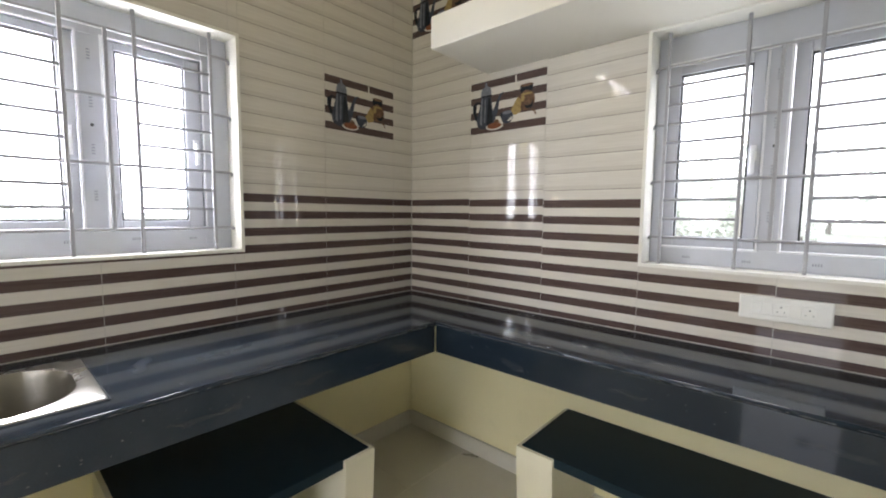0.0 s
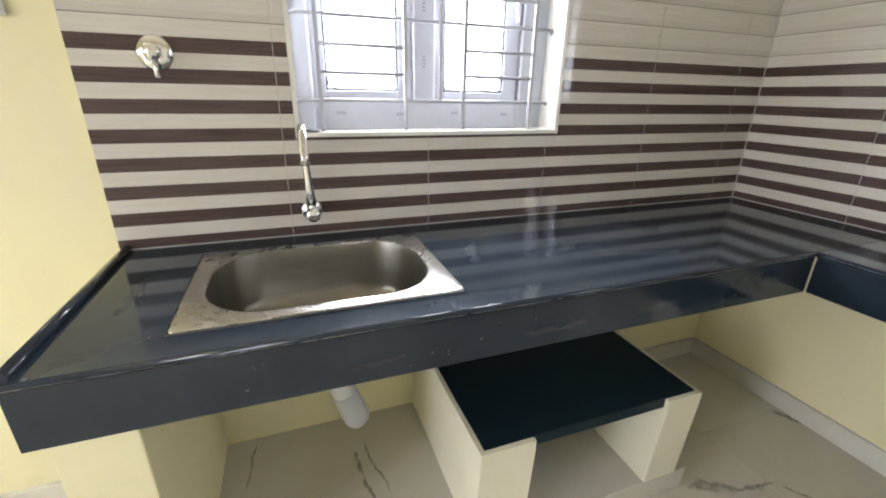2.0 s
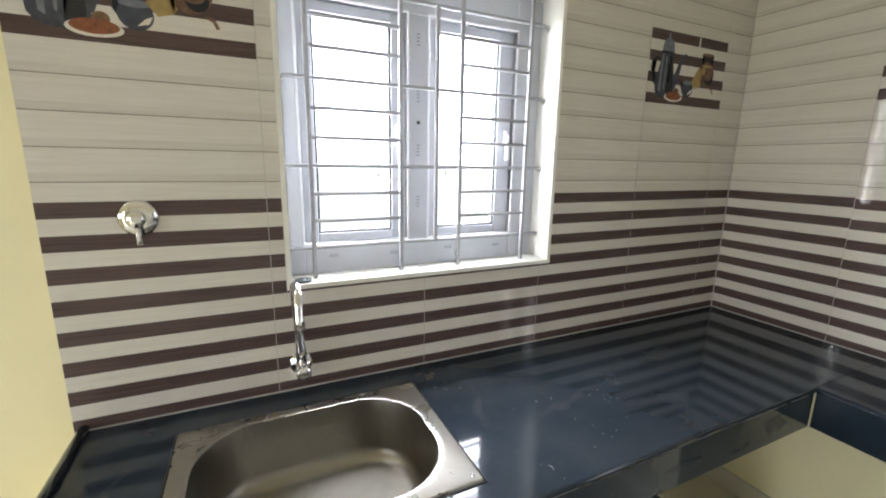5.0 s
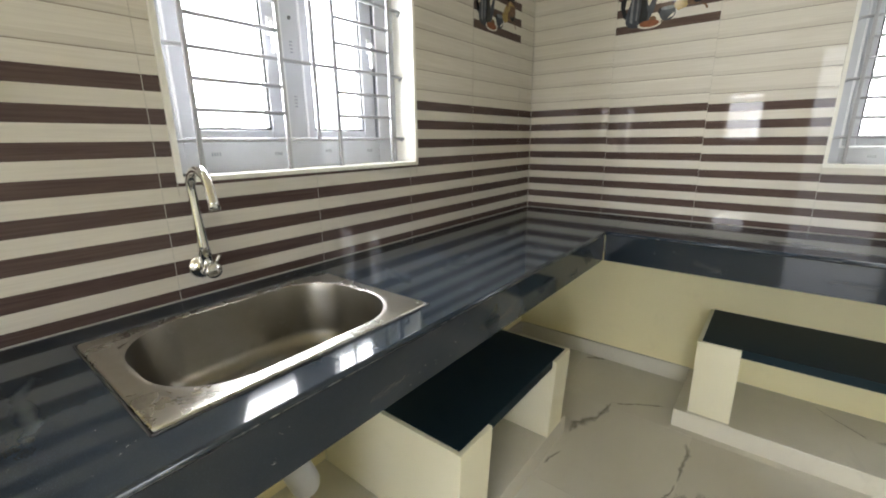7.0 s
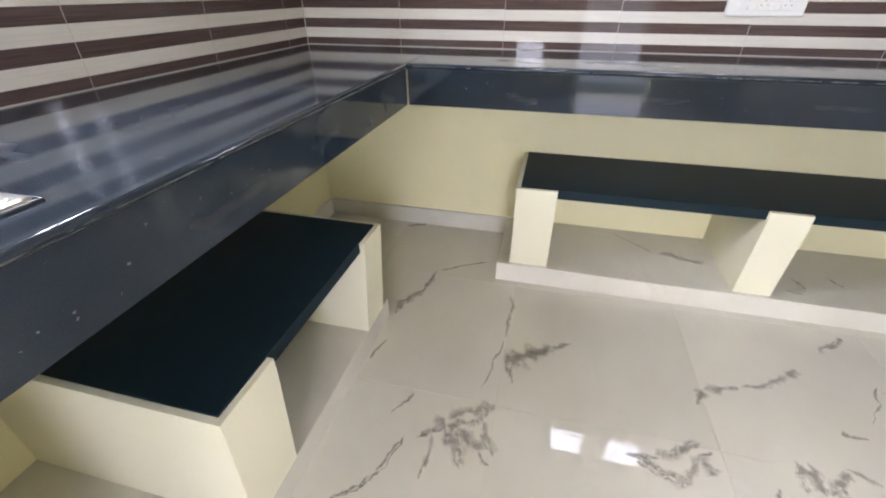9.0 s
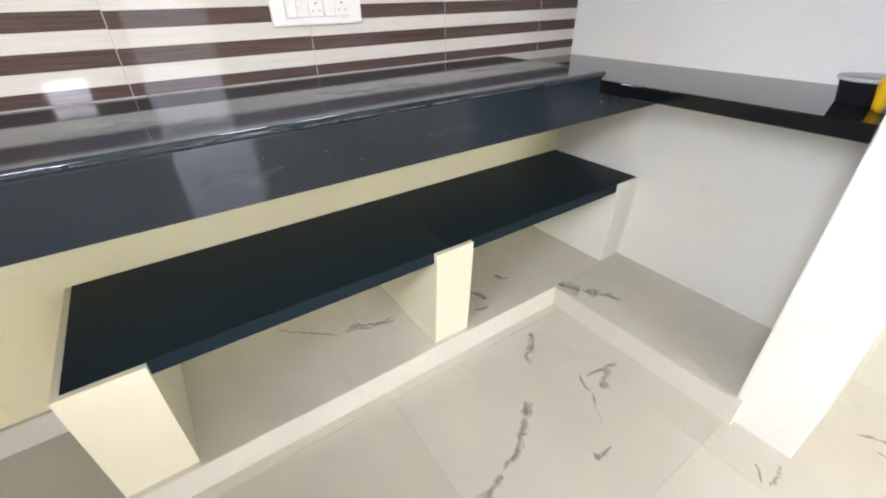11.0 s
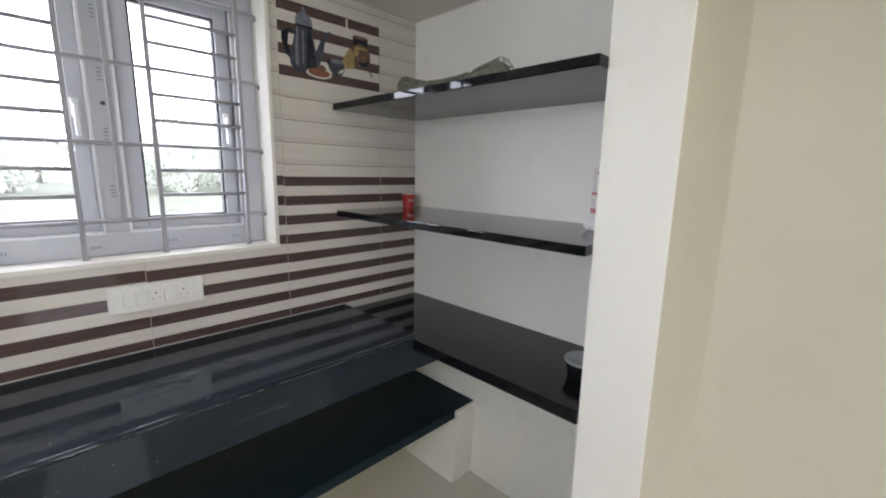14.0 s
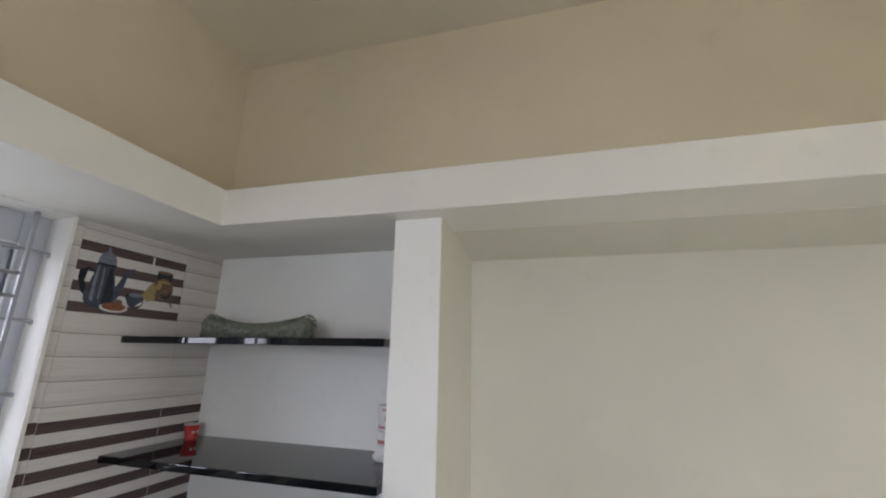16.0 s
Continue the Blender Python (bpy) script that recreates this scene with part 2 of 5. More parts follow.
HOLE = plain("dark_socket_hole", (0.05, 0.05, 0.05), 0.6)
PIN_HOLE = plain("grey_pin_hole", (0.16, 0.16, 0.16), 0.6)
PVC = plain("grey_white_pvc", (0.62, 0.63, 0.62), 0.4)
PVC_DARK = plain("pale_grey_pvc", (0.50, 0.51, 0.53), 0.35)
GLASS = pane_glass("window_glass")


# ---- mesh helpers ----
def box_bm(*boxes, bevel=0.0, segments=2):
    """One bmesh of boxes, each (x0, y0, z0, x1, y1, z1), with eased edges."""
    bm = bmesh.new()
    for x0, y0, z0, x1, y1, z1 in boxes:
        r = bmesh.ops.create_cube(bm, size=1.0)
        bmesh.ops.scale(bm, vec=(abs(x1 - x0), abs(y1 - y0), abs(z1 - z0)), verts=r["verts"])
        bmesh.ops.translate(bm, vec=((x0 + x1) / 2, (y0 + y1) / 2, (z0 + z1) / 2), verts=r["verts"])
    if bevel:
        bmesh.ops.bevel(bm, geom=bm.edges[:], offset=bevel, segments=segments, affect="EDGES", profile=0.5)
    return bm


def prism_bm(outline, z0, z1, bevel=0.0):
    """A plan outline drawn up from z0 to z1."""
    bm = bmesh.new()
    face = bm.faces.new([bm.verts.new((x, y, z0)) for x, y in outline])
    r = bmesh.ops.extrude_face_region(bm, geom=[face])
    bmesh.ops.translate(bm, vec=(0, 0, z1 - z0), verts=[v for v in r["geom"] if isinstance(v, bmesh.types.BMVert)])
    bmesh.ops.recalc_face_normals(bm, faces=bm.faces[:])
    if bevel:
        bmesh.ops.bevel(bm, geom=bm.edges[:], offset=bevel, segments=2, affect="EDGES", profile=0.5)
    return bm


def lathe_bm(profile, steps=28, m=None, closed=True):
    """A profile of (radius, height) turned round z."""
    bm = bmesh.new()
    rings = []
    for r, z in profile:
        rings.append([bm.verts.new((r * math.cos(2 * math.pi * i / steps), r * math.sin(2 * math.pi * i / steps), z)) for i in range(steps)])
    for a, b in zip(rings, rings[1:]):
        for i in range(steps):
            bm.faces.new((a[i], a[(i + 1) % steps], b[(i + 1) % steps], b[i]))
    if closed:
        bm.faces.new(rings[0][::-1])
        bm.faces.new(rings[-1])
    for f in bm.faces:
        f.smooth = len(f.verts) == 4
    if m is not None:
        bm.transform(m)
    bmesh.ops.recalc_face_normals(bm, faces=bm.faces[:])
    return bm


def tube_bm(points, radius, steps=14, radii=None):
    """A round bar along a line of points."""
    bm = bmesh.new()
    pts = [Vector(p) for p in points]
    rings = []
    side = None
    for i, p in enumerate(pts):
        d = (pts[min(i + 1, len(pts) - 1)] - pts[max(i - 1, 0)]).normalized()
        if side is None:
            side = d.cross(Vector((0.31, 0.52, 0.79))).normalized()
        side = (side - d * side.dot(d)).normalized()
        up = d.cross(side)
        r = radii[i] if radii else radius
        rings.append([bm.verts.new(p + r * (math.cos(2 * math.pi * k / steps) * side + math.sin(2 * math.pi * k / steps) * up)) for k in range(steps)])
    for a, b in zip(rings, rings[1:]):
        for k in range(steps):
            f = bm.faces.new((a[k], a[(k + 1) % steps], b[(k + 1) % steps], b[k]))
            f.smooth = True
    bm.faces.new(rings[0][::-1])
    bm.faces.new(rings[-1])
    bmesh.ops.recalc_face_normals(bm, faces=bm.faces[:])
    return bm


def mesh_of(name, bm, mats):
    me = bpy.data.meshes.new(name)
    bm.to_mesh(me)
    bm.free()
    for m in mats if isinstance(mats, (list, tuple)) else [mats]:
        me.materials.append(m)
    return me


def part(name, bm, mat, parent=None, label="", at=None):
    ob = new(name, mesh_of(name, bm, mat))
    if at is not None:
        ob.matrix_basis = at
    if parent is not None:
        ob.parent = parent
    return tagged(ob, label)


def thing(name, label, category, m=None, group="", kind=""):
    ob = new(name)
    ob.empty_display_size = 0.05
    if m is not None:
        ob.matrix_basis = m
    return tagged(ob, label, category, group, kind)


def setting(name, bm, mat, label, category):
    return tagged(part(name, bm, mat), label, category, kind="structure")


# ---- plan ----
TOP = 0.84                      # worktop
UNDER = 0.707                   # underside of its apron
SOFFIT, LOFT_TOP, CEIL = 1.992, 2.125, 3.035
NORTH, EAST = 0.02, 0.02        # plaster faces behind the tiles
SOUTH, RECESS, WEST = -2.745, -2.82, -4.2
THICK = 0.23
WIN_N = (-1.845, -0.993, 1.147, 2.004)     # x0, x1, z0, z1
WIN_E = (-2.095, -1.295, 1.118, 1.985)     # y0, y1, z0, z1


def grown(hole, e=0.012):
    return (hole[0] - e, hole[1] + e, hole[2] - e, hole[3] + e)


def holed_wall(u0, u1, z0, z1, hole):
    a0, a1, b0, b1 = hole
    return [(u0, z0, a0, z1), (a1, z0, u1, z1), (a0, z0, a1, b0), (a0, b1, a1, z1)]


# ---- structure ----
wall_north = setting("wall_north", box_bm(*[(u0, NORTH, z0, u1, NORTH + THICK, z1) for u0, z0, u1, z1 in holed_wall(WEST, EAST, -0.1, CEIL, grown(WIN_N))]),
                     CREAM, "cream painted kitchen wall, tiled above the worktop", "wall")
wall_east = setting("wall_east", box_bm(*[(EAST, u0, z0, EAST + THICK, u1, z1) for u0, z0, u1, z1 in holed_wall(SOUTH, NORTH + THICK, -0.1, SOFFIT + 0.06, grown(WIN_E))]),
                    CREAM, "cream painted wall with striped tiles above the worktop", "wall")
wall_east_upper = setting("wall_east_upper", box_bm((EAST, SOUTH, SOFFIT + 0.06, EAST + THICK, NORTH + THICK, CEIL)), UPPER, "beige painted wall above the loft slab", "wall")
wall_niche = setting("wall_south_niche", box_bm((-1.11, SOUTH - THICK, -0.1, EAST + THICK, SOUTH, SOFFIT + 0.06)), WHITE, "plain white painted wall behind the shelves", "wall")
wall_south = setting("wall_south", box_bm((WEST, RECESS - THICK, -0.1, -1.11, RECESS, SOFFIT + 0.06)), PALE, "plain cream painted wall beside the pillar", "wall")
wall_loft = setting("wall_south_upper", box_bm((WEST, SOUTH - THICK, SOFFIT + 0.06, EAST + THICK, SOUTH, CEIL)), UPPER, "cream painted wall above the loft slab", "wall")
# unseen closing wall; its door opening is added to let fill light in
wall_west = setting("wall_west", box_bm(*[(WEST - THICK, u0, z0, WEST, u1, z1) for u0, z0, u1, z1 in holed_wall(RECESS - THICK, -0.95, -0.1, CEIL, (-2.10, -1.35, 0.0, 2.05)) + holed_wall(-0.95, NORTH + THICK, -0.1, CEIL, (-0.90, -0.54, 1.19, 1.65))]), CREAM, "plain cream painted wall", "wall")
ceiling = setting("ceiling", box_bm((WEST - THICK, RECESS - THICK, CEIL, EAST + THICK, NORTH + THICK, CEIL + 0.15)), paint("ceiling_paint", (0.74, 0.68, 0.55)), "plain warm-white painted ceiling", "ceiling")
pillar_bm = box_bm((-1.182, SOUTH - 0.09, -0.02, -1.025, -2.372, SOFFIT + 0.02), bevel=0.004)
# west face darker than the white ones: its shade is in the colour
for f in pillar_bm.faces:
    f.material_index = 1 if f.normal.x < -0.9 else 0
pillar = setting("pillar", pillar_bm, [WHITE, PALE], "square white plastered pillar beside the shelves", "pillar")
beam_bm = box_bm((WEST, RECESS - 0.02, SOFFIT - 0.045, -1.176, -2.535, SOFFIT + 0.01))
for v in beam_bm.verts:
    if v.co.z < SOFFIT and v.co.y > -2.6:
        v.co.z = SOFFIT - 0.001
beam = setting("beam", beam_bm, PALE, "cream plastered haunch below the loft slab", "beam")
loft = setting("loft_slab", prism_bm([(EAST + 0.02, -0.535), (-0.41, -0.535), (-0.41, -2.292), (WEST, -2.292), (WEST, RECESS - 0.02), (EAST + 0.02, RECESS - 0.02)], SOFFIT, LOFT_TOP, 0.004),
               paint("off_white_paint", (0.80, 0.775, 0.70)), "white plastered concrete loft slab round two walls", "loft")

# floor bed, plinths of the counters
floor = setting("floor", box_bm((WEST, RECESS - 0.02, -0.10, EAST, NORTH, -0.0015)), plain("grey_floor_grout", (0.56, 0.54, 0.49), 0.8), "white floor of large veined glossy tiles", "floor")


def plinth(name, boxes):
    return setting(name, box_bm(*boxes, bevel=0.002), MARBLE_DULL, "low plinth faced with grey-veined white tiles", "plinth")


PLINTH = 0.082
plinth_north = plinth("plinth_north", [(-2.335, -0.585, -0.01, -0.722, NORTH + 0.01, PLINTH)])
plinth_east = plinth("plinth_east", [(-0.395, SOUTH, -0.01, EAST + 0.01, -0.941, PLINTH)])
plinth("plinth_niche", [(-1.045, SOUTH, -0.01, -0.397, -2.352, PLINTH - 0.001)])
skirt = setting("baseboard", box_bm((-0.720, 0.006, -0.01, 0.008, NORTH + 0.01, 0.085), (0.006, -0.939, -0.01, EAST + 0.01, 0.006, 0.085),
                                    (WEST, 0.006, -0.01, -2.338, NORTH + 0.01, 0.095)), MARBLE_DULL, "tile skirting along the foot of the wall", "baseboard")


# ---- worktops ----
def worktop_north():
    t = thing("worktop", "black polished granite worktop with a deep front apron", "worktop", kind="")
    hx0, hx1, hy0, hy1 = -2.110, -1.552, -0.512, -0.118          # sink cut-out
    x0, x1, y0, y1 = -2.335, -0.002, -0.600, -0.001
    top = bmesh.new()
    rings = []
    for z in (TOP, TOP - 0.02):
        rings.append([[top.verts.new((x, y, z)) for x, y in ((a0, b0), (a1, b0), (a1, b1), (a0, b1))] for a0, b0, a1, b1 in ((x0, y0, x1, y1), (hx0, hy0, hx1, hy1))])
    for i in range(4):
        j = (i + 1) % 4
        (ou, inn), (ol, il) = rings
        top.faces.new((ou[i], ou[j], inn[j], inn[i]))
        top.faces.new((ol[i], il[i], il[j], ol[j]))
        top.faces.new((ou[i], ol[i], ol[j], ou[j]))
        top.faces.new((inn[i], inn[j], il[j], il[i]))
    bmesh.ops.recalc_face_normals(top, faces=top.faces[:])
    part("slab", top, GRANITE, t)
    part("apron", box_bm((x0, y0 + 0.002, UNDER, -0.438, y0 + 0.022, TOP - 0.0205)), GRANITE, t)
    part("nosing", tube_bm([(x0, y0, TOP - 0.008), (-0.438, y0, TOP - 0.008)], 0.008, 12), GRANITE, t)
    part("edge_lip", tube_bm([(x0 + 0.010, y0 + 0.002, TOP + 0.006), (x0 + 0.010, -0.002, TOP + 0.006)], 0.011, 12), GRANITE, t, "rounded granite lip along the open end")
    return t


def worktop_east():
    t = thing("worktop", "black polished granite worktop below the socket plate", "worktop")
    x0, y0, y1 = -0.436, -2.364, -0.602
    part("slab", box_bm((x0, y0, TOP - 0.02, -0.001, y1, TOP - 0.0003)), GRANITE, t)
    part("apron", box_bm((x0 + 0.002, SOUTH + 0.002, UNDER, x0 + 0.022, y1, 0.779)), GRANITE_APRON, t)
    part("apron_upper", box_bm((x0 + 0.002, y0, 0.779, x0 + 0.022, y1, TOP - 0.0205)), GRANITE_APRON, t)
    part("nosing", tube_bm([(x0, y0, TOP - 0.008), (x0, y1, TOP - 0.008)], 0.008, 12), GRANITE, t)
    return t


worktop_north()
worktop_east()

# ---- low shelves with their piers ----
LOW = 0.424


def low_pier(x0, y0, x1, y1, front, outer="", coat=None):
    """A plastered pier; its front and outer faces run up past the slab that it carries."""
    t = thing("shelf_pier", "cream plastered masonry pier under the low granite shelf", "pier", None, "piers of the low shelves")
    e, coat = 0.014, coat or PIER
    bm = box_bm((x0, y0, PLINTH, x1, y1, LOW - 0.036))
    for v in bm.verts:
        if v.co.z < PLINTH + 0.01:
            if front == "y" and v.co.y < y0 + 0.01:
                v.co.y += 0.018
            elif front == "x" and v.co.x < x0 + 0.01:
                v.co.x += 0.022
    part("body", bm, coat, t)
    part("front_lip", box_bm((x0, y0, LOW - 0.036, x1, y0 + e, LOW - 0.003) if front == "y" else (x0, y0, LOW - 0.036, x0 + e, y1, LOW - 0.003)), coat, t)
    o = {"x0": (x0, y0 + e, x0 + e, y1), "x1": (x1 - e, y0 + e, x1, y1), "y1": (x0 + e, y1 - e, x1, y1)}.get(outer)
    if o:
        part("side_lip", box_bm((o[0], o[1], LOW - 0.036, o[2], o[3], LOW - 0.003)), coat, t)
    return t


low_pier(-1.512, -0.604, -1.355, NORTH, "y", "x0")
low_pier(-0.905, -0.604, -0.775, NORTH, "y", "x1")
low_pier(-0.400, -1.142, EAST, -0.993, "x", "y1")
low_pier(-0.400, -1.948, EAST, -1.822, "x")
low_pier(-0.400, SOUTH, EAST, -2.630, "x", "", WHITE)
tagged(part("shelf_pier", box_bm((-2.325, -0.560, PLINTH, -2.190, NORTH, UNDER + 0.105), bevel=0.003), CREAM), "tall cream plastered pier under the worktop end", "pier", "")

tagged(part("low_shelf", box_bm((-1.497, -0.589, LOW - 0.036, -0.790, NORTH - 0.002, LOW), bevel=0.0015), GRANITE_LOW), "matt black granite shelf slab on two cream piers", "shelf", "low shelves")
long_shelf = thing("low_shelf", "long matt black granite shelf of two slabs on three cream piers", "shelf", None, "low shelves")
SEAM = -1.875
part("slab", box_bm((-0.386, SEAM + 0.0002, LOW - 0.036, EAST - 0.002, -1.008, LOW), bevel=0.0008), GRANITE_LOW, long_shelf)
part("slab", box_bm((-0.3865, SOUTH + 0.001, LOW - 0.0365, EAST - 0.002, SEAM - 0.0002, LOW - 0.0003), bevel=0.0008), GRANITE_LOW, long_shelf)


# ---- niche shelves ----
def niche_shelf(y0, z, th, label):
    ob = part("niche_shelf", box_bm((-1.0255, SOUTH - 0.004, z - th, -0.001, y0, z), bevel=0.003), GRANITE_CLEAN)
    return tagged(ob, label, "shelf", "shelves of the niche")


niche_shelf(-2.335, 1.617, 0.024, "black granite wall shelf holding a dried green bundle")
niche_shelf(-2.340, 1.222, 0.024, "black granite wall shelf holding paper cups")
counter_slab = part("niche_shelf", box_bm((-1.0255, SOUTH - 0.004, 0.780, -0.001, -2.366, 0.815), bevel=0.003), GRANITE_CLEAN)
tagged(counter_slab, "black granite counter slab from tiled wall to pillar", "shelf", "shelves of the niche")


# ---- windows ----
def window(name, m, u0, u1, z0, z1, panes, sashes, gz0, gz1, sz0, sz1, verticals, centre, longs, shorts):
    """m: local x runs along the wall to the right, y into the wall. Casement window, its reveal lining and bar grille."""
    w = thing(name, "white two-leaf upvc casement window with clear glass", "window", m, kind="structure")
    d = 0.095
    e = 0.012
    lining = box_bm((u0, -0.010, z0 - e, u1, d + 0.09, z0), (u0, -0.010, z1, u1, d + 0.09, z1 + e),
                    (u0 - e, -0.010, z0 - e, u0, d + 0.09, z1 + e), (u1, -0.010, z0 - e, u1 + e, d + 0.09, z1 + e))
    part("reveal_lining", lining, REVEAL, w, "white painted window reveal")
    f = 0.060
    (a0, a1), (b0, b1) = sashes
    part("window_frame", box_bm((u0, d, z0, a0, d + f, z1), (b1, d, z0, u1, d + f, z1), (a0, d, z0, b1, d + f, sz0), (a0, d, sz1, b1, d + f, z1),
                                (a1, d, sz0, b0, d + f, sz1), bevel=0.002), UPVC, w)
    for s0, s1 in sashes:
        part("bead", box_bm((s0 - 0.007, d - 0.004, sz0 - 0.007, s0, d + 0.012, sz1 + 0.007), (s1, d - 0.004, sz0 - 0.007, s1 + 0.007, d + 0.012, sz1 + 0.007),
                            (s0, d - 0.004, sz0 - 0.007, s1, d + 0.012, sz0), (s0, d - 0.004, sz1, s1, d + 0.012, sz1 + 0.007), bevel=0.0012, segments=1), UPVC_BARE, w)
    for (g0, g1), (s0, s1) in zip(panes, sashes):
        s0, s1, c0, c1 = s0 + 0.002, s1 - 0.002, sz0 + 0.002, sz1 - 0.002
        s = part("sash", box_bm((s0, d + 0.012, c0, g0, d + 0.052, c1), (g1, d + 0.012, c0, s1, d + 0.052, c1),
                                (g0, d + 0.012, c0, g1, d + 0.052, gz0), (g0, d + 0.012, gz1, g1, d + 0.052, c1), bevel=0.003), UPVC, w)
        b = 0.006
        part("gasket", box_bm((g0, d + 0.018, gz0, g0 + b, d + 0.040, gz1), (g1 - b, d + 0.018, gz0, g1, d + 0.040, gz1),
                              (g0 + b, d + 0.018, gz0, g1 - b, d + 0.040, gz0 + b), (g0 + b, d + 0.018, gz1 - b, g1 - b, d + 0.040, gz1)), GASKET, s, "black rubber glazing gasket")
        p = part("pane", box_bm((g0 + 0.001, d + 0.028, gz0 + 0.001, g1 - 0.001, d + 0.032, gz1 - 0.001)), GLASS, s)
        p.visible_shadow = False
        hx = s1 - 0.022
        zz = (sz0 + sz1) / 2 - 0.005
        part("handle", box_bm((hx - 0.010, d + 0.004, zz - 0.026, hx + 0.010, d + 0.0125, zz + 0.026), (hx - 0.0065, d - 0.014, zz - 0.075, hx + 0.0065, d, zz + 0.010),
                              (hx - 0.006, d - 0.002, zz - 0.006, hx + 0.006, d + 0.008, zz + 0.008), bevel=0.003), UPVC_BARE, s, "white lever window handle")
    marks = [(u0 + 0.12 + 0.19 * i + 0.007 * j, sz0 - 0.044 - 0.004 * (i % 2), 0.0035, 0.010) for i in range(4) for j in range(4)]
    marks += [((sashes[0][1] + sashes[1][0]) / 2 - 0.006, sz0 + 0.10 + 0.16 * i + 0.010 * j, 0.010, 0.004) for i in range(4) for j in range(4)]
    part("film_print", box_bm(*[(u, d - 0.0008, q, u + du, d + 0.001, q + dq) for u, q, du, dq in marks]), plain("grey_ink", (0.25, 0.26, 0.30), 0.4), w, "rows of small grey print on the film")
    part("screw", lathe_bm([(0.006, 0.0), (0.005, 0.003), (0.001, 0.0035)], 12, pose((sashes[0][1] + sashes[1][0]) / 2, d, sz0 + 0.36, 90)), HOLE, w)
    g = thing("window_grille", "white painted steel bar grille inside the window reveal", "grille", m)
    y = 0.038
    r = 0.0056
    for u in verticals:
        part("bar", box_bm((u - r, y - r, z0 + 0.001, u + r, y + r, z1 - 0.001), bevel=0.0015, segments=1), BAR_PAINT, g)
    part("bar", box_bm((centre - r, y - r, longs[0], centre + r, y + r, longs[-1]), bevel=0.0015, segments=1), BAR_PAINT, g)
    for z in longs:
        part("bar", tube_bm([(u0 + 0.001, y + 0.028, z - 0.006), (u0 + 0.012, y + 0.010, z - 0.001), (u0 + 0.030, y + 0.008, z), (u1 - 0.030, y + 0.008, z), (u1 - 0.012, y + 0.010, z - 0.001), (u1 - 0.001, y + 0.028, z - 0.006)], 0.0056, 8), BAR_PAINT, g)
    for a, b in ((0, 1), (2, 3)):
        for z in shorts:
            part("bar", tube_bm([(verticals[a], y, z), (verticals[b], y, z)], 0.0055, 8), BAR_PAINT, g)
    return w


# north: local x = world x
window("window_1", pose(0, 0, 0), *WIN_N, [(-1.751, -1.525), (-1.369, -1.149)], [(-1.793, -1.479), (-1.404, -1.092)], 1.265, 1.870, 1.237, 1.900,
       [-1.776, -1.519, -1.323, -1.076], -1.405, [1.236, 1.463, 1.690, 1.917], [1.312, 1.387, 1.538, 1.614, 1.766, 1.841])
# east: local x = -world y
window("window_2", pose(0, 0, 0, 0, 0, -90), -WIN_E[1], -WIN_E[0], WIN_E[2], WIN_E[3], [(1.373, 1.599), (1.752, 1.979)], [(1.332, 1.638), (1.708, 2.020)], 1.220, 1.842, 1.186, 1.880,
       [1.345, 1.588, 1.777, 2.022], 1.682, [1.222, 1.436, 1.650, 1.862], [1.293, 1.365, 1.507, 1.579, 1.718, 1.787])


# ---- sink ----
def rounded_rect(cx, cy, hx, hy, r, z, n=10, bow=0.0):
    pts = []
    for qx, qy, a0 in ((1, 1, 0), (-1, 1, 90), (-1, -1, 180), (1, -1, 270)):
        for i in range(n):
            a = radians(a0 + 90 * i / (n - 1))
            pts.append((cx + qx * (hx - r) + r * math.cos(a), cy + qy * (hy - r) + r * math.sin(a), z))
    return [(x, y + bow * (1 - ((x - cx) / hx) ** 2) * (1 if y > cy else -1), z) for x, y, z in pts]


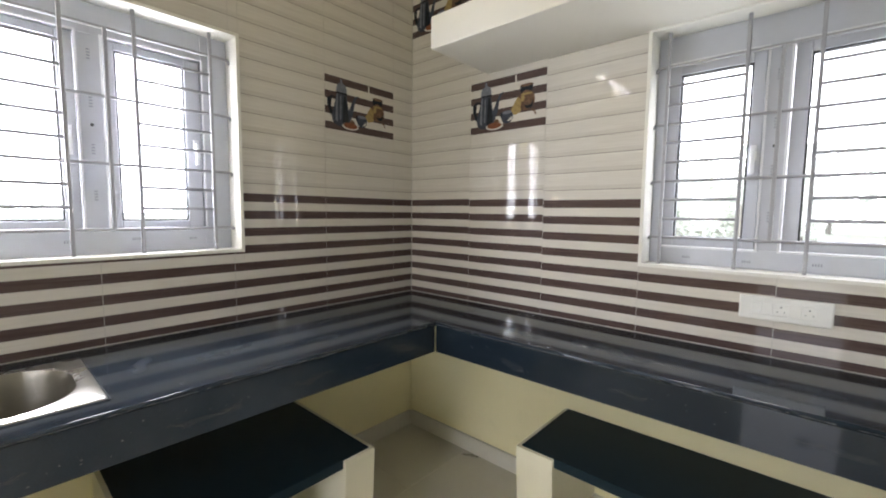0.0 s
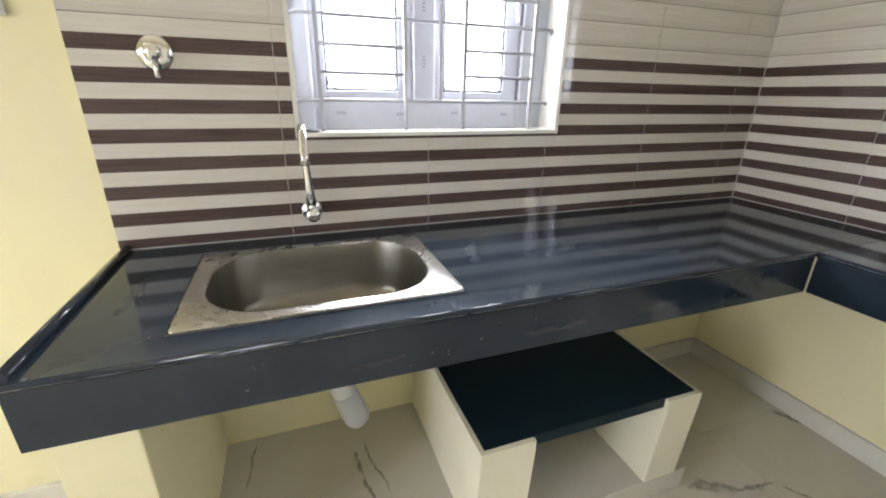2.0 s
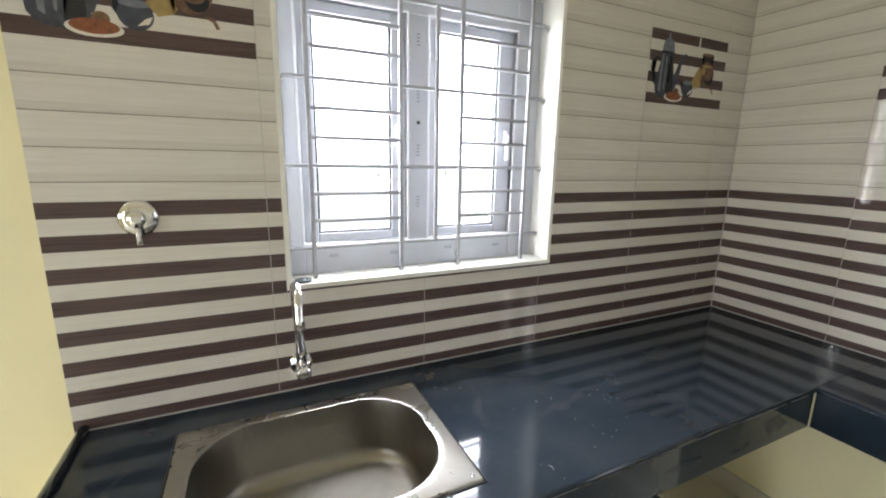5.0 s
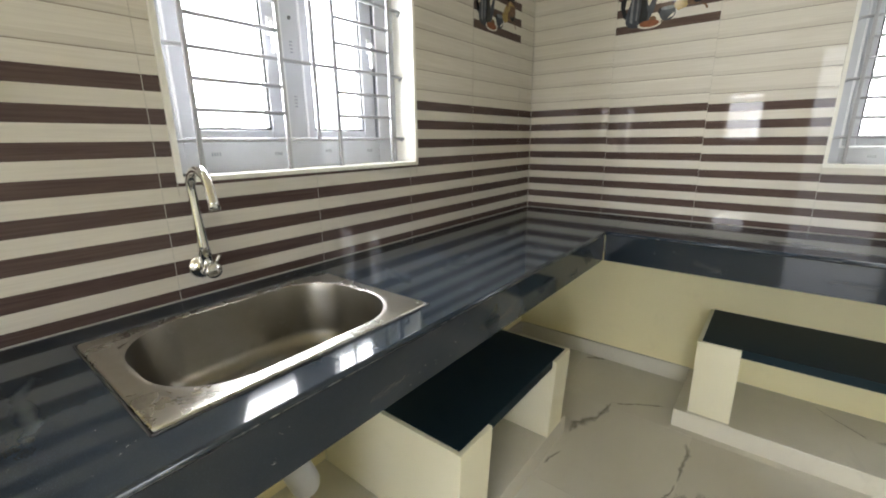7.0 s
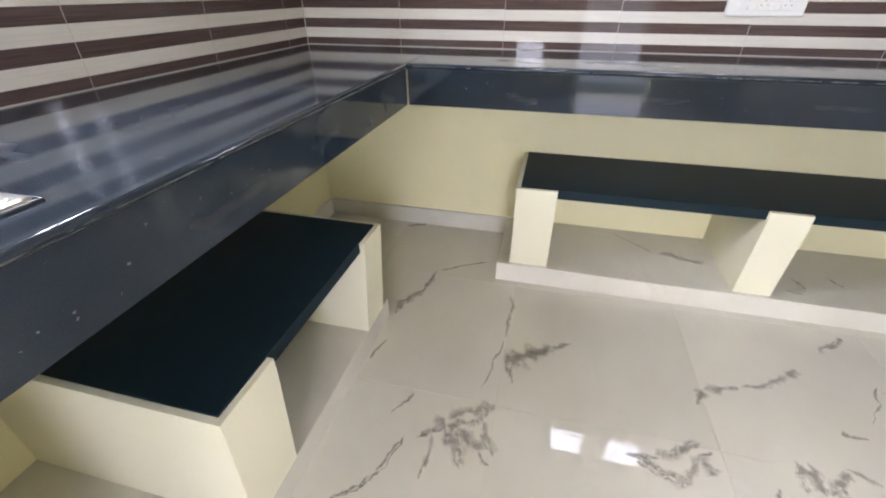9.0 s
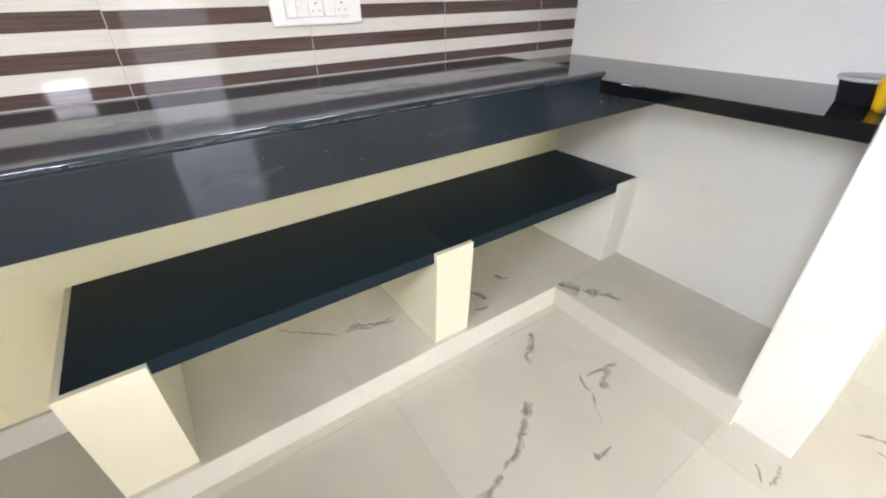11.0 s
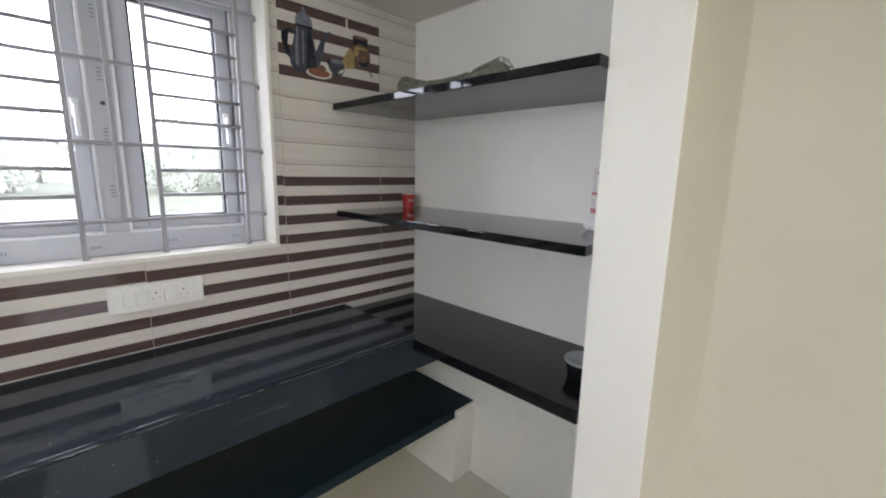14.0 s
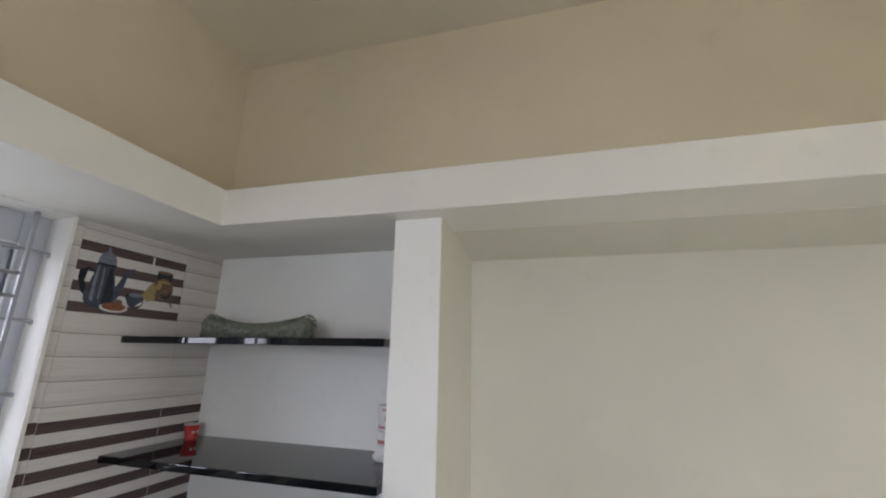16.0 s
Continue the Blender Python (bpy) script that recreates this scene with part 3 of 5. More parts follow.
def sink():
    t = thing("kitchen_sink", "brushed stainless steel single-bowl sink set into black granite", "sink", pose(-1.831, -0.315, TOP))
    loops = []
    # outer rim, rolled inward and down into the bowl
    for hx, hy, r, z, cy, bow in ((0.2925, 0.2085, 0.010, 0.000, 0, 0), (0.2925, 0.2085, 0.010, 0.0045, 0, 0), (0.289, 0.205, 0.010, 0.006, 0, 0),
                                  (0.266, 0.176, 0.135, 0.006, 0.0, 0.018), (0.262, 0.172, 0.133, 0.0085, 0.0, 0.018), (0.254, 0.165, 0.128, 0.0055, 0.0, 0.018),
                                  (0.250, 0.161, 0.125, -0.015, 0.0, 0.018), (0.240, 0.151, 0.115, -0.120, 0.0, 0.015), (0.236, 0.147, 0.110, -0.140, 0.0, 0.015),
                                  (0.222, 0.133, 0.098, -0.154, 0.0, 0.013), (0.208, 0.119, 0.085, -0.157, 0.0, 0.010), (0.10, 0.075, 0.060, -0.162, -0.02, 0), (0.048, 0.046, 0.040, -0.166, -0.03, 0)):
        loops.append(rounded_rect(0, cy, hx, hy, min(r, hy - 0.001), z, bow=bow))

    def skin(sub):
        bm = bmesh.new()
        rings = [[bm.verts.new(p) for p in lp] for lp in sub]
        n = len(rings[0])
        for a, b in zip(rings, rings[1:]):
            for i in range(n):
                bm.faces.new((a[i], a[(i + 1) % n], b[(i + 1) % n], b[i])).smooth = True
        bmesh.ops.recalc_face_normals(bm, faces=bm.faces[:])
        return bm

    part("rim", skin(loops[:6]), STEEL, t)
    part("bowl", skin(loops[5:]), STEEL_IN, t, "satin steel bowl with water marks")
    dr = part("drain", lathe_bm([(0.056, -0.001), (0.057, 0.0005), (0.054, 0.0025), (0.047, 0.0030), (0.044, 0.0012), (0.041, 0.0030), (0.038, 0.0014), (0.037, -0.004), (0.0365, -0.004), (0.0365, -0.008)], 40, pose(0.004, -0.03, -0.1645), False), STEEL, t)
    part("drain_cup", lathe_bm([(0.0364, -0.002), (0.036, -0.012), (0.030, -0.016), (0.001, -0.016)], 32, pose(0.004, -0.03, -0.1645), False), HOLE, dr, "dark hollow of the waste")
    part("strainer", lathe_bm([(0.0315, -0.002), (0.0325, 0.0), (0.030, 0.0018), (0.021, 0.0010), (0.008, 0.0030), (0.005, 0.0060), (0.001, 0.0064)], 32, pose(0.004, -0.03, -0.1690)), STEEL_IN, dr)
    part("strainer_stem", lathe_bm([(0.010, 0.0), (0.010, 0.010), (0.001, 0.010)], 16, pose(0.004, -0.03, -0.1795)), STEEL, dr)
    hb = bmesh.new()
    for k in range(8):
        a = k * math.pi / 4
        c = bmesh.ops.create_cone(hb, cap_ends=True, radius1=0.0044, radius2=0.0044, depth=0.0012, segments=10)
        bmesh.ops.translate(hb, vec=(0.004 + 0.0165 * math.cos(a), -0.03 + 0.0165 * math.sin(a), -0.1674), verts=c["verts"])
    part("strainer_holes", hb, HOLE, dr)
    seal = tube_bm([(-0.2955, -0.2115, 0.001), (0.2955, -0.2115, 0.001), (0.2955, 0.2115, 0.001), (-0.2955, 0.2115, 0.001), (-0.2955, -0.2115, 0.001)], 0.0028, 6)
    part("sealant", seal, plain("dirty_sealant", (0.035, 0.035, 0.035), 0.5, 0.8, 40.0), t, "dirty dark sealant bead")
    part("rivet", lathe_bm([(0.005, 0.0), (0.004, 0.0015), (0.0005, 0.002)], 12, pose(0.275, -0.192, 0.006)), CHROME, t)
    return t


sink()

# ---- tap, stop valve, waste pipe ----
tap = thing("sink_tap", "chrome wall-mounted swan-neck sink tap on striped tiles", "tap", pose(-1.832, 0, 0.918))
RX = pose(0, 0, 0, 90)
part("wall_flange", lathe_bm([(0.033, 0.0), (0.033, 0.004), (0.026, 0.010), (0.014, 0.014), (0.012, 0.03)], 28, RX), CHROME, tap)
part("body", lathe_bm([(0.015, 0.01), (0.018, 0.016), (0.019, 0.035), (0.019, 0.052), (0.016, 0.054)], 24, RX), CHROME, tap)
part("knob", lathe_bm([(0.013, 0.054), (0.019, 0.057), (0.020, 0.072), (0.017, 0.077), (0.002, 0.078)], 24, RX), CHROME, tap)
part("lever", tube_bm([(0.006, -0.064, 0.014), (0.012, -0.068, 0.026), (0.018, -0.072, 0.038)], 0.004, 10), CHROME, tap)
neck = [(0, -0.034, 0.010), (-0.002, -0.034, 0.06), (-0.007, -0.037, 0.14), (-0.011, -0.040, 0.20)]
for k in range(1, 11):
    a = math.pi * k / 11
    neck.append((-0.012, -0.040 - 0.052 * (1 - math.cos(a)), 0.20 + 0.052 * math.sin(a)))
neck.append((-0.012, -0.152, 0.180))
neck.append((-0.012, -0.158, 0.160))
part("spout", tube_bm(neck, 0.0105, 16, [0.0165, 0.0135] + [0.0108] * (len(neck) - 4) + [0.0115, 0.0125]), CHROME, tap)

valve = thing("stop_valve", "round chrome concealed stop valve on the tiled wall", "valve", pose(-2.165, 0, 1.342))
part("flange", lathe_bm([(0.041, 0.0), (0.041, 0.003), (0.036, 0.009), (0.022, 0.013), (0.002, 0.014)], 32, RX), CHROME, valve)
part("knob", lathe_bm([(0.018, 0.010), (0.019, 0.034), (0.017, 0.040), (0.002, 0.041)], 24, RX), CHROME, valve)
part("lever", tube_bm([(0, -0.026, -0.012), (0.002, -0.033, -0.032), (0.004, -0.040, -0.056)], 0.006, 10), CHROME, valve)

waste = thing("waste_pipe", "short grey-white plastic waste pipe below the sink", "pipe", pose(-1.80, -0.28, 0))
part("pipe", tube_bm([(-0.03, 0.0, 0.66), (-0.03, 0.0, 0.56), (-0.012, 0.0, 0.47), (0.008, 0.0, 0.41)], 0.033, 20), PVC, waste)
part("coupling", tube_bm([(-0.002, 0.0, 0.44), (0.014, 0.0, 0.39), (0.030, 0.0, 0.345), (0.036, 0.0, 0.330)], 0.037, 20, [0.036, 0.039, 0.039, 0.032]), PVC_DARK, waste)

cap = part("drain_cover", lathe_bm([(0.022, 0.0), (0.023, 0.004), (0.020, 0.007), (0.012, 0.006), (0.010, 0.009), (0.001, 0.010)], 24, pose(-1.812, 0.020, 1.148)), metal("dull_grey_metal", (0.16, 0.17, 0.18), 0.4))
tagged(cap, "dark grey metal drain cover lying on the window sill", "drain cover")


# ---- switches ----
def socket_plate(m, w, h, label, rockers=True):
    """Local x along the wall, y into it."""
    s = thing("socket_plate", label, "socket", m)
    part("plate", box_bm((-w / 2, -0.012, -h / 2, w / 2, 0.0, h / 2), bevel=0.004), PLASTIC, s)
    iw, ih = w * 0.36, h * 0.27
    part("module_frame", box_bm((-iw, -0.0135, -ih, iw, -0.011, ih), bevel=0.001, segments=1), PLASTIC, s)
    n = 6 if rockers else 2
    step = 2 * iw / n

    def holes(cx, parent, sc=1.0):
        bm = bmesh.new()
        for dx, dz, r in ((0, 0.010, 0.0024), (-0.009, -0.006, 0.0017), (0.009, -0.006, 0.0017)):
            c = bmesh.ops.create_cone(bm, cap_ends=True, segments=10, radius1=r * sc, radius2=r * sc, depth=0.002)
            bmesh.ops.rotate(bm, verts=c["verts"], matrix=Matrix.Rotation(radians(90), 3, "X"))
            bmesh.ops.translate(bm, verts=c["verts"], vec=(cx + dx * sc, -0.0162, dz * sc))
        part("pin_holes", bm, PIN_HOLE, parent)

    if rockers:
        for k in (0, 1, 3.42):
            x = -iw + step * k
            bm = box_bm((x + 0.0008, -0.0165, -ih + 0.001, x + step - 0.0008, -0.012, ih - 0.001), bevel=0.0012, segments=1)
            for v in bm.verts:
                if v.co.y < -0.014 and v.co.z < 0:
                    v.co.y -= 0.0035
            part("rocker_switch", bm, PLASTIC, s)
        for k in (2.05, 4.5):
            x = -iw + step * k
            sk = part("socket_face", box_bm((x + 0.001, -0.0155, -ih + 0.001, x + step * 1.35, -0.012, ih - 0.001), bevel=0.001, segments=1), PLASTIC, s)
            holes(x + step * 0.7, sk)
    else:
        sk = part("socket_face", box_bm((-iw * 0.9, -0.0155, -ih + 0.001, iw * 0.9, -0.012, ih - 0.001), bevel=0.001, segments=1), PLASTIC, s)
        holes(0.018, sk)
    return s


socket_plate(pose(-0.0005, -1.736, 1.003, 0, 0, -90), 0.238, 0.079, "white modular plate with switches and two sockets on striped tiles")
socket_plate(pose(-2.505, NORTH - 0.0005, 1.447), 0.130, 0.082, "white socket plate on the cream wall beside the tiles", False)

# ---- tube light ----
tube = thing("tube_light", "slim lit white tube light on the upper wall", "lamp", pose(-3.08, NORTH, 2.665))
part("batten", box_bm((-0.56, -0.03, -0.018, 0.56, 0.0, 0.018), bevel=0.003), PLASTIC, tube)
part("tube", tube_bm([(-0.53, -0.042, 0), (0.53, -0.042, 0)], 0.012, 14), emitter("lit_tube", (1.0, 0.98, 0.95), 16.0), tube)
for u in (-0.54, 0.54):
    part("end_cap", box_bm((u - 0.014, -0.058, -0.016, u + 0.014, -0.028, 0.016), bevel=0.003), PLASTIC, tube)

# ---- things on the shelves ----
BLACK_PLASTIC = plain("black_plastic", (0.012, 0.013, 0.015), 0.25)
CLEAR_LID = plain("grey_clear_lid", (0.36, 0.38, 0.39), 0.2)
jar = thing("food_container", "round black plastic tub with a clear grey lid", "container", pose(-0.948, -2.548, 0.815))
part("tub", lathe_bm([(0.040, 0.0), (0.042, 0.003), (0.049, 0.046), (0.0515, 0.048)], 32), BLACK_PLASTIC, jar)
part("lid", lathe_bm([(0.0530, 0.046), (0.0540, 0.048), (0.0540, 0.053), (0.049, 0.0535), (0.047, 0.0515), (0.001, 0.0515)], 32), CLEAR_LID, jar, "clear grey snap-on lid")


def pouch(name, label, category, m, size, mats, seed):
    """A soft filled pouch, crumpled, with a gathered neck."""
    bm = bmesh.new()
    bmesh.ops.create_uvsphere(bm, u_segments=28, v_segments=18, radius=1.0)
    for v in bm.verts:
        p = v.co.copy()
        k = noise.noise(p * 2.1 + Vector((seed, 0, 0))) * 0.22 + noise.noise(p * 5.3 + Vector((0, seed, 0))) * 0.09
        q = p * (1 + k)
        q.z = max(q.z, -0.72)
        v.co = Vector((q.x * size[0], q.y * size[1], (q.z + 0.72) * size[2]))
    for f in bm.faces:
        f.smooth = True
        c = f.calc_center_median()
        f.material_index = 1 if len(mats) > 1 and c.z < size[2] * 0.75 and c.x < -size[0] * 0.1 else 0
    ob = part(name, bm, mats, None, at=m)
    return tagged(ob, label, category)


YELLOW = plain("yellow_film", (0.78, 0.48, 0.01), 0.22, 0.2, 30.0, 0.4)
SILVER = plain("grey_print_film", (0.30, 0.29, 0.31), 0.3, 0.4, 40.0, 0.3)
pouch("snack_packet", "crumpled shiny yellow plastic packet leaning by the pillar", "packet", pose(-0.997, -2.500, 0.815, 0, 0, 4), (0.021, 0.044, 0.060), [YELLOW, SILVER], 3.0)
pouch("plastic_bag", "crumpled brown-grey plastic bag behind the yellow packet", "bag", pose(-0.985, -2.695, 0.815, 0, 0, 10), (0.032, 0.036, 0.060), [plain("brown_film", (0.20, 0.16, 0.14), 0.25, 0.5, 30.0, 0.4)], 8.0)

RED = plain("red_print", (0.50, 0.035, 0.03), 0.4, 0.25)
PAPER = plain("white_paper", (0.78, 0.76, 0.74), 0.6, 0.1)
PINK = plain("pink_print", (0.62, 0.24, 0.24), 0.5, 0.2)
GREEN_PRINT = plain("green_print", (0.16, 0.36, 0.22), 0.5, 0.3)
ORANGE_PRINT = plain("orange_print", (0.62, 0.20, 0.08), 0.5, 0.3)


def paper_cup(label, m, mat, group=""):
    c = thing("paper_cup", label, "cup", m, group)
    part("wall", lathe_bm([(0.022, 0.0), (0.0225, 0.002), (0.0295, 0.058), (0.0275, 0.058), (0.021, 0.006), (0.001, 0.006)], 24), mat, c)
    part("rim", lathe_bm([(0.0290, 0.057), (0.0308, 0.0585), (0.0300, 0.0605), (0.0282, 0.0595)], 24), PAPER, c)
    bm = bmesh.new()
    for k in range(3):
        r = bmesh.ops.create_cube(bm, size=1.0)
        a = radians(150 + 34 * k)
        bmesh.ops.scale(bm, vec=(0.0014, 0.008, 0.010), verts=r["verts"])
        bmesh.ops.rotate(bm, verts=r["verts"], matrix=Matrix.Rotation(a, 3, "Z"))
        bmesh.ops.translate(bm, verts=r["verts"], vec=(0.0262 * math.cos(a), 0.0262 * math.sin(a), 0.032))
    part("print", bm, PAPER, c)
    return c


paper_cup("red printed paper cup standing on the granite shelf", pose(-0.055, -2.66, 1.222), RED)

tower = thing("cup_stack", "tall sleeve of stacked white printed paper cups", "cup stack", pose(-0.908, -2.665, 1.222, 0, 0, 0))
z = 0.0
for k in range(2):
    prof = [(0.027, z), (0.0285, z + 0.002), (0.030, z + 0.082), (0.0315, z + 0.084), (0.0315, z + 0.088), (0.029, z + 0.089)]
    body_k = part("sleeve", lathe_bm(prof, 24), PAPER, tower)
    for j in range(7):
        a = radians(95 + 22 * j + 9 * k)
        bm = bmesh.new()
        r = bmesh.ops.create_cube(bm, size=1.0)
        bmesh.ops.scale(bm, vec=(0.0016, 0.008 + 0.003 * (j % 2), 0.006 + 0.009 * ((j + k) % 3)), verts=r["verts"])
        bmesh.ops.rotate(bm, verts=r["verts"], matrix=Matrix.Rotation(a, 3, "Z"))
        bmesh.ops.translate(bm, verts=r["verts"], vec=(0.0298 * math.cos(a), 0.0298 * math.sin(a), z + 0.022 + 0.021 * ((j * 2 + k) % 3)))
        part("print", bm, [PINK, GREEN_PRINT, ORANGE_PRINT][(j + 2 * k) % 3], body_k)
    part("print_band", lathe_bm([(0.0296, z + 0.012), (0.0302, z + 0.0122), (0.0303, z + 0.0198), (0.0297, z + 0.020)] if k else [(0.0298, z + 0.046), (0.0305, z + 0.0462), (0.0307, z + 0.0588), (0.0299, z + 0.059)], 24), PINK, body_k)
    for j in range(9):
        a = radians(84 + 17 * j)
        bm = bmesh.new()
        r = bmesh.ops.create_cube(bm, size=1.0)
        bmesh.ops.scale(bm, vec=(0.0012, 0.0055, 0.007), verts=r["verts"])
        bmesh.ops.rotate(bm, verts=r["verts"], matrix=Matrix.Rotation(a, 3, "Z"))
        bmesh.ops.translate(bm, verts=r["verts"], vec=(0.0305 * math.cos(a), 0.0305 * math.sin(a), z + (0.074 if k else 0.032)))
        part("print", bm, RED if k else PINK, body_k)
    z += 0.085
pouch("crumpled_tissue", "small crumpled white plastic wad before the cup stack", "tissue", pose(-0.922, -2.605, 1.222), (0.030, 0.022, 0.028), [PAPER], 5.0)
pouch("snack_packet", "small red and white printed packet by the pillar", "packet", pose(-0.985, -2.56, 1.222), (0.024, 0.030, 0.05), [PAPER, RED], 12.0)


def green_bundle():
    """A dry sagging bundle of thin green stalks, thicker at both ends."""
    t = thing("green_bundle", "limp saddle-shaped bundle of dull green dried stalks on the shelf", "plant bundle", pose(-0.42, -2.52, 1.617))
    rng = random.Random(4)
    core = plain("pale_green", (0.24, 0.255, 0.195), 0.9, 0.6, 60, 0.8)
    dull = plain("dull_green", (0.21, 0.23, 0.165), 0.9, 0.5, 40)

    def height(x):
        f = x / 0.23
        return 0.056 + 0.034 * min(1.0, f * f) + 0.014 * max(0.0, f) ** 3

    bm = bmesh.new()
    rings = []
    n, k = 40, 18
    for i in range(n + 1):
        x = -0.235 + 0.47 * i / n
        end = min(1.0, 0.55 + 1.9 * math.sqrt(max(0.0, min(i, n - i) / n)))
        h = height(x) * end
        ring = []
        for j in range(k):
            a = 2 * math.pi * j / k
            p = Vector((x, 0.052 * end * math.cos(a), h * 0.5 + h * 0.5 * math.sin(a)))
            q = 1 + 0.28 * noise.noise(Vector((x * 9, math.cos(a) * 3.5, math.sin(a) * 3.5))) + 0.12 * noise.noise(Vector((x * 40, math.cos(a) * 9, math.sin(a) * 9)))
            ring.append(bm.verts.new((x + 0.008 * math.sin(a * 2 + x * 20), p.y * q, max(0.0004, h * 0.5 + (p.z - h * 0.5) * q))))
        rings.append(ring)
    for r0, r1 in zip(rings, rings[1:]):
        for j in range(k):
            bm.faces.new((r0[j], r0[(j + 1) % k], r1[(j + 1) % k], r1[j]))
    bm.faces.new(list(reversed(rings[0])))
    bm.faces.new(rings[-1])
    for f in bm.faces:
        f.smooth = True
    part("bundle_body", bm, core, t)
    bm = bmesh.new()
    for _ in range(260):
        a = rng.uniform(-0.22, 0.20)
        b = min(0.226, max(-0.226, a + rng.uniform(-0.06, 0.06)))
        th = rng.uniform(0.15, 2.9)
        pts = []
        for i in range(5):
            f = i / 4
            x = a + (b - a) * f
            h = height(x)
            pts.append((x, 0.053 * math.cos(th + 0.3 * f), max(0.004, h * 0.5 + h * 0.50 * math.sin(th + 0.3 * f) + rng.uniform(-0.002, 0.003))))
        sub = tube_bm(pts, 0.0016, 4)
        me = bpy.data.meshes.new("tmp")
        sub.to_mesh(me)
        sub.free()
        bm.from_mesh(me)
        bpy.data.meshes.remove(me)
    tagged(part("stalk", bm, dull, t), kind="stuff")


green_bundle()

# ---- outside ----
GRASS = plain("grass", (0.105, 0.118, 0.082), 0.9, 0.6, 0.5)
ground = setting("ground", box_bm((-400, -400, -1.2, 400, 400, -0.6)), GRASS, "open green grassland outside the windows", "ground")
LEAF = leaf_paint("leaves", (0.52, 0.55, 0.49))
BARK = plain("bark", (0.26, 0.24, 0.21), 0.9, 0.3, 20.0)


def shrub(x, y, h, seed):
    rng = random.Random(seed)
    t = thing("tree", "pale green leafy tree in the field outside", "tree", pose(x, y, -0.6), "trees outside")
    part("trunk", tube_bm([(0, 0, -0.05), (0.05, 0, h * 0.25), (0.0, 0.06, h * 0.55)], 0.1, 8, [0.025 * h, 0.018 * h, 0.010 * h]), BARK, t)
    bm = bmesh.new()
    blobs = [(rng.gauss(0, 0.26) * h, rng.gauss(0, 0.26) * h, h * rng.uniform(0.10, 0.86), h * rng.uniform(0.13, 0.26)) for _ in range(11)]
    for bx, by, bz, br in blobs:
        for _ in range(80):
            d = Vector((rng.gauss(0, 1), rng.gauss(0, 1), rng.gauss(0, 1))).normalized() * br * rng.uniform(0.55, 1.05)
            c = Vector((bx, by, bz)) + d
            u = Vector((rng.gauss(0, 1), rng.gauss(0, 1), rng.gauss(0, 1))).normalized() * h * 0.040
            w = u.cross(Vector((rng.gauss(0, 1), rng.gauss(0, 1), rng.gauss(0, 1)))).normalized() * h * 0.026
            bm.faces.new([bm.verts.new(c + q) for q in (-u, w, u, -w)])
    part("crown", bm, LEAF, t)


rng_out = random.Random(11)
for k in range(60):
    d = rng_out.uniform(34, 70)
    if k % 5:
        shrub(d, -1.7 + rng_out.uniform(-0.9, 0.35) * d, d * rng_out.uniform(0.09, 0.20), 100 + k)
    else:
        shrub(-1.4 + rng_out.uniform(-0.35, 0.9) * d, d * 1.2, d * rng_out.uniform(0.06, 0.10), 200 + k)

# ---- wall tiles ----
ROW = 0.292
ROW0 = 0.8125                   # foot of the lowest row
BAND = ROW / 4
DARK0, DARK1 = 0.0212, 0.0568    # dark band within one band of the relief
TILE_TOP = 2.5645
GAP = 0.0008
LAP = 0.0245                    # where the moulded laps of the plain tiles begin
tile_cache = {}


def tile_mesh(w, za, zb, kind):
    """A tile w wide, cut from za to zb of its full height: striped, or moulded in four soft waves. y = 0 is its face."""
    key = (round(w, 4), round(za, 4), round(zb, 4), kind)
    if key in tile_cache:
        return tile_cache[key]
    cuts = {za, zb}
    for k in range(4):
        for f in ((DARK0, DARK1) if kind == "stripe" else (0.0004, 0.0030, 0.0042, 0.011, 0.020, 0.034, 0.050, 0.065, 0.0735)):
            q = (k * BAND + f + (0.0 if kind == "stripe" else LAP)) % ROW
            if za < q < zb:
                cuts.add(q)
    zs = sorted(cuts)

    def depth(q):
        if kind == "stripe":
            return 0.0
        f = ((q - LAP) % BAND) / BAND
        return 0.0018 if f < 0.042 else 0.0010 * (1 - f)

    verts, faces, mats = [], [], []
    for q in zs:
        verts += [(GAP, depth(q), q - za), (w - GAP, depth(q), q - za)]
    for i in range(len(zs) - 1):
        faces.append((2 * i, 2 * i + 1, 2 * i + 3, 2 * i + 2))
        mid = ((zs[i] + zs[i + 1]) / 2) % BAND
        if kind == "stripe":
            mats.append(1 if DARK0 < mid < DARK1 else 0)
        else:
            # shadow line under each lap, then a half-shaded band, both by colour
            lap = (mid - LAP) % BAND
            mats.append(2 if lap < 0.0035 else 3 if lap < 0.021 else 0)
    n = len(verts)
    verts += [(GAP, 0.01, 0), (w - GAP, 0.01, 0), (GAP, 0.01, zb - za), (w - GAP, 0.01, zb - za)]
    faces += [(0, n, n + 1, 1), (n - 2, n - 1, n + 3, n + 2)]
    mats += [0, 0]
    left = [2 * i for i in range(len(zs))]
    faces += [tuple(left + [n + 2, n]), tuple([i + 1 for i in left][::-1] + [n + 1, n + 3])]
    mats += [0, 0]
    me = bpy.data.meshes.new("tile")
    me.from_pydata(verts, [], faces)
    for mt in (TILE_LIGHT, TILE_DARK, TILE_LAP_SHADOW, TILE_MID):
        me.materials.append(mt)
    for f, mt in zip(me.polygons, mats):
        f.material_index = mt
    me.update()
    tile_cache[key] = me
    return me


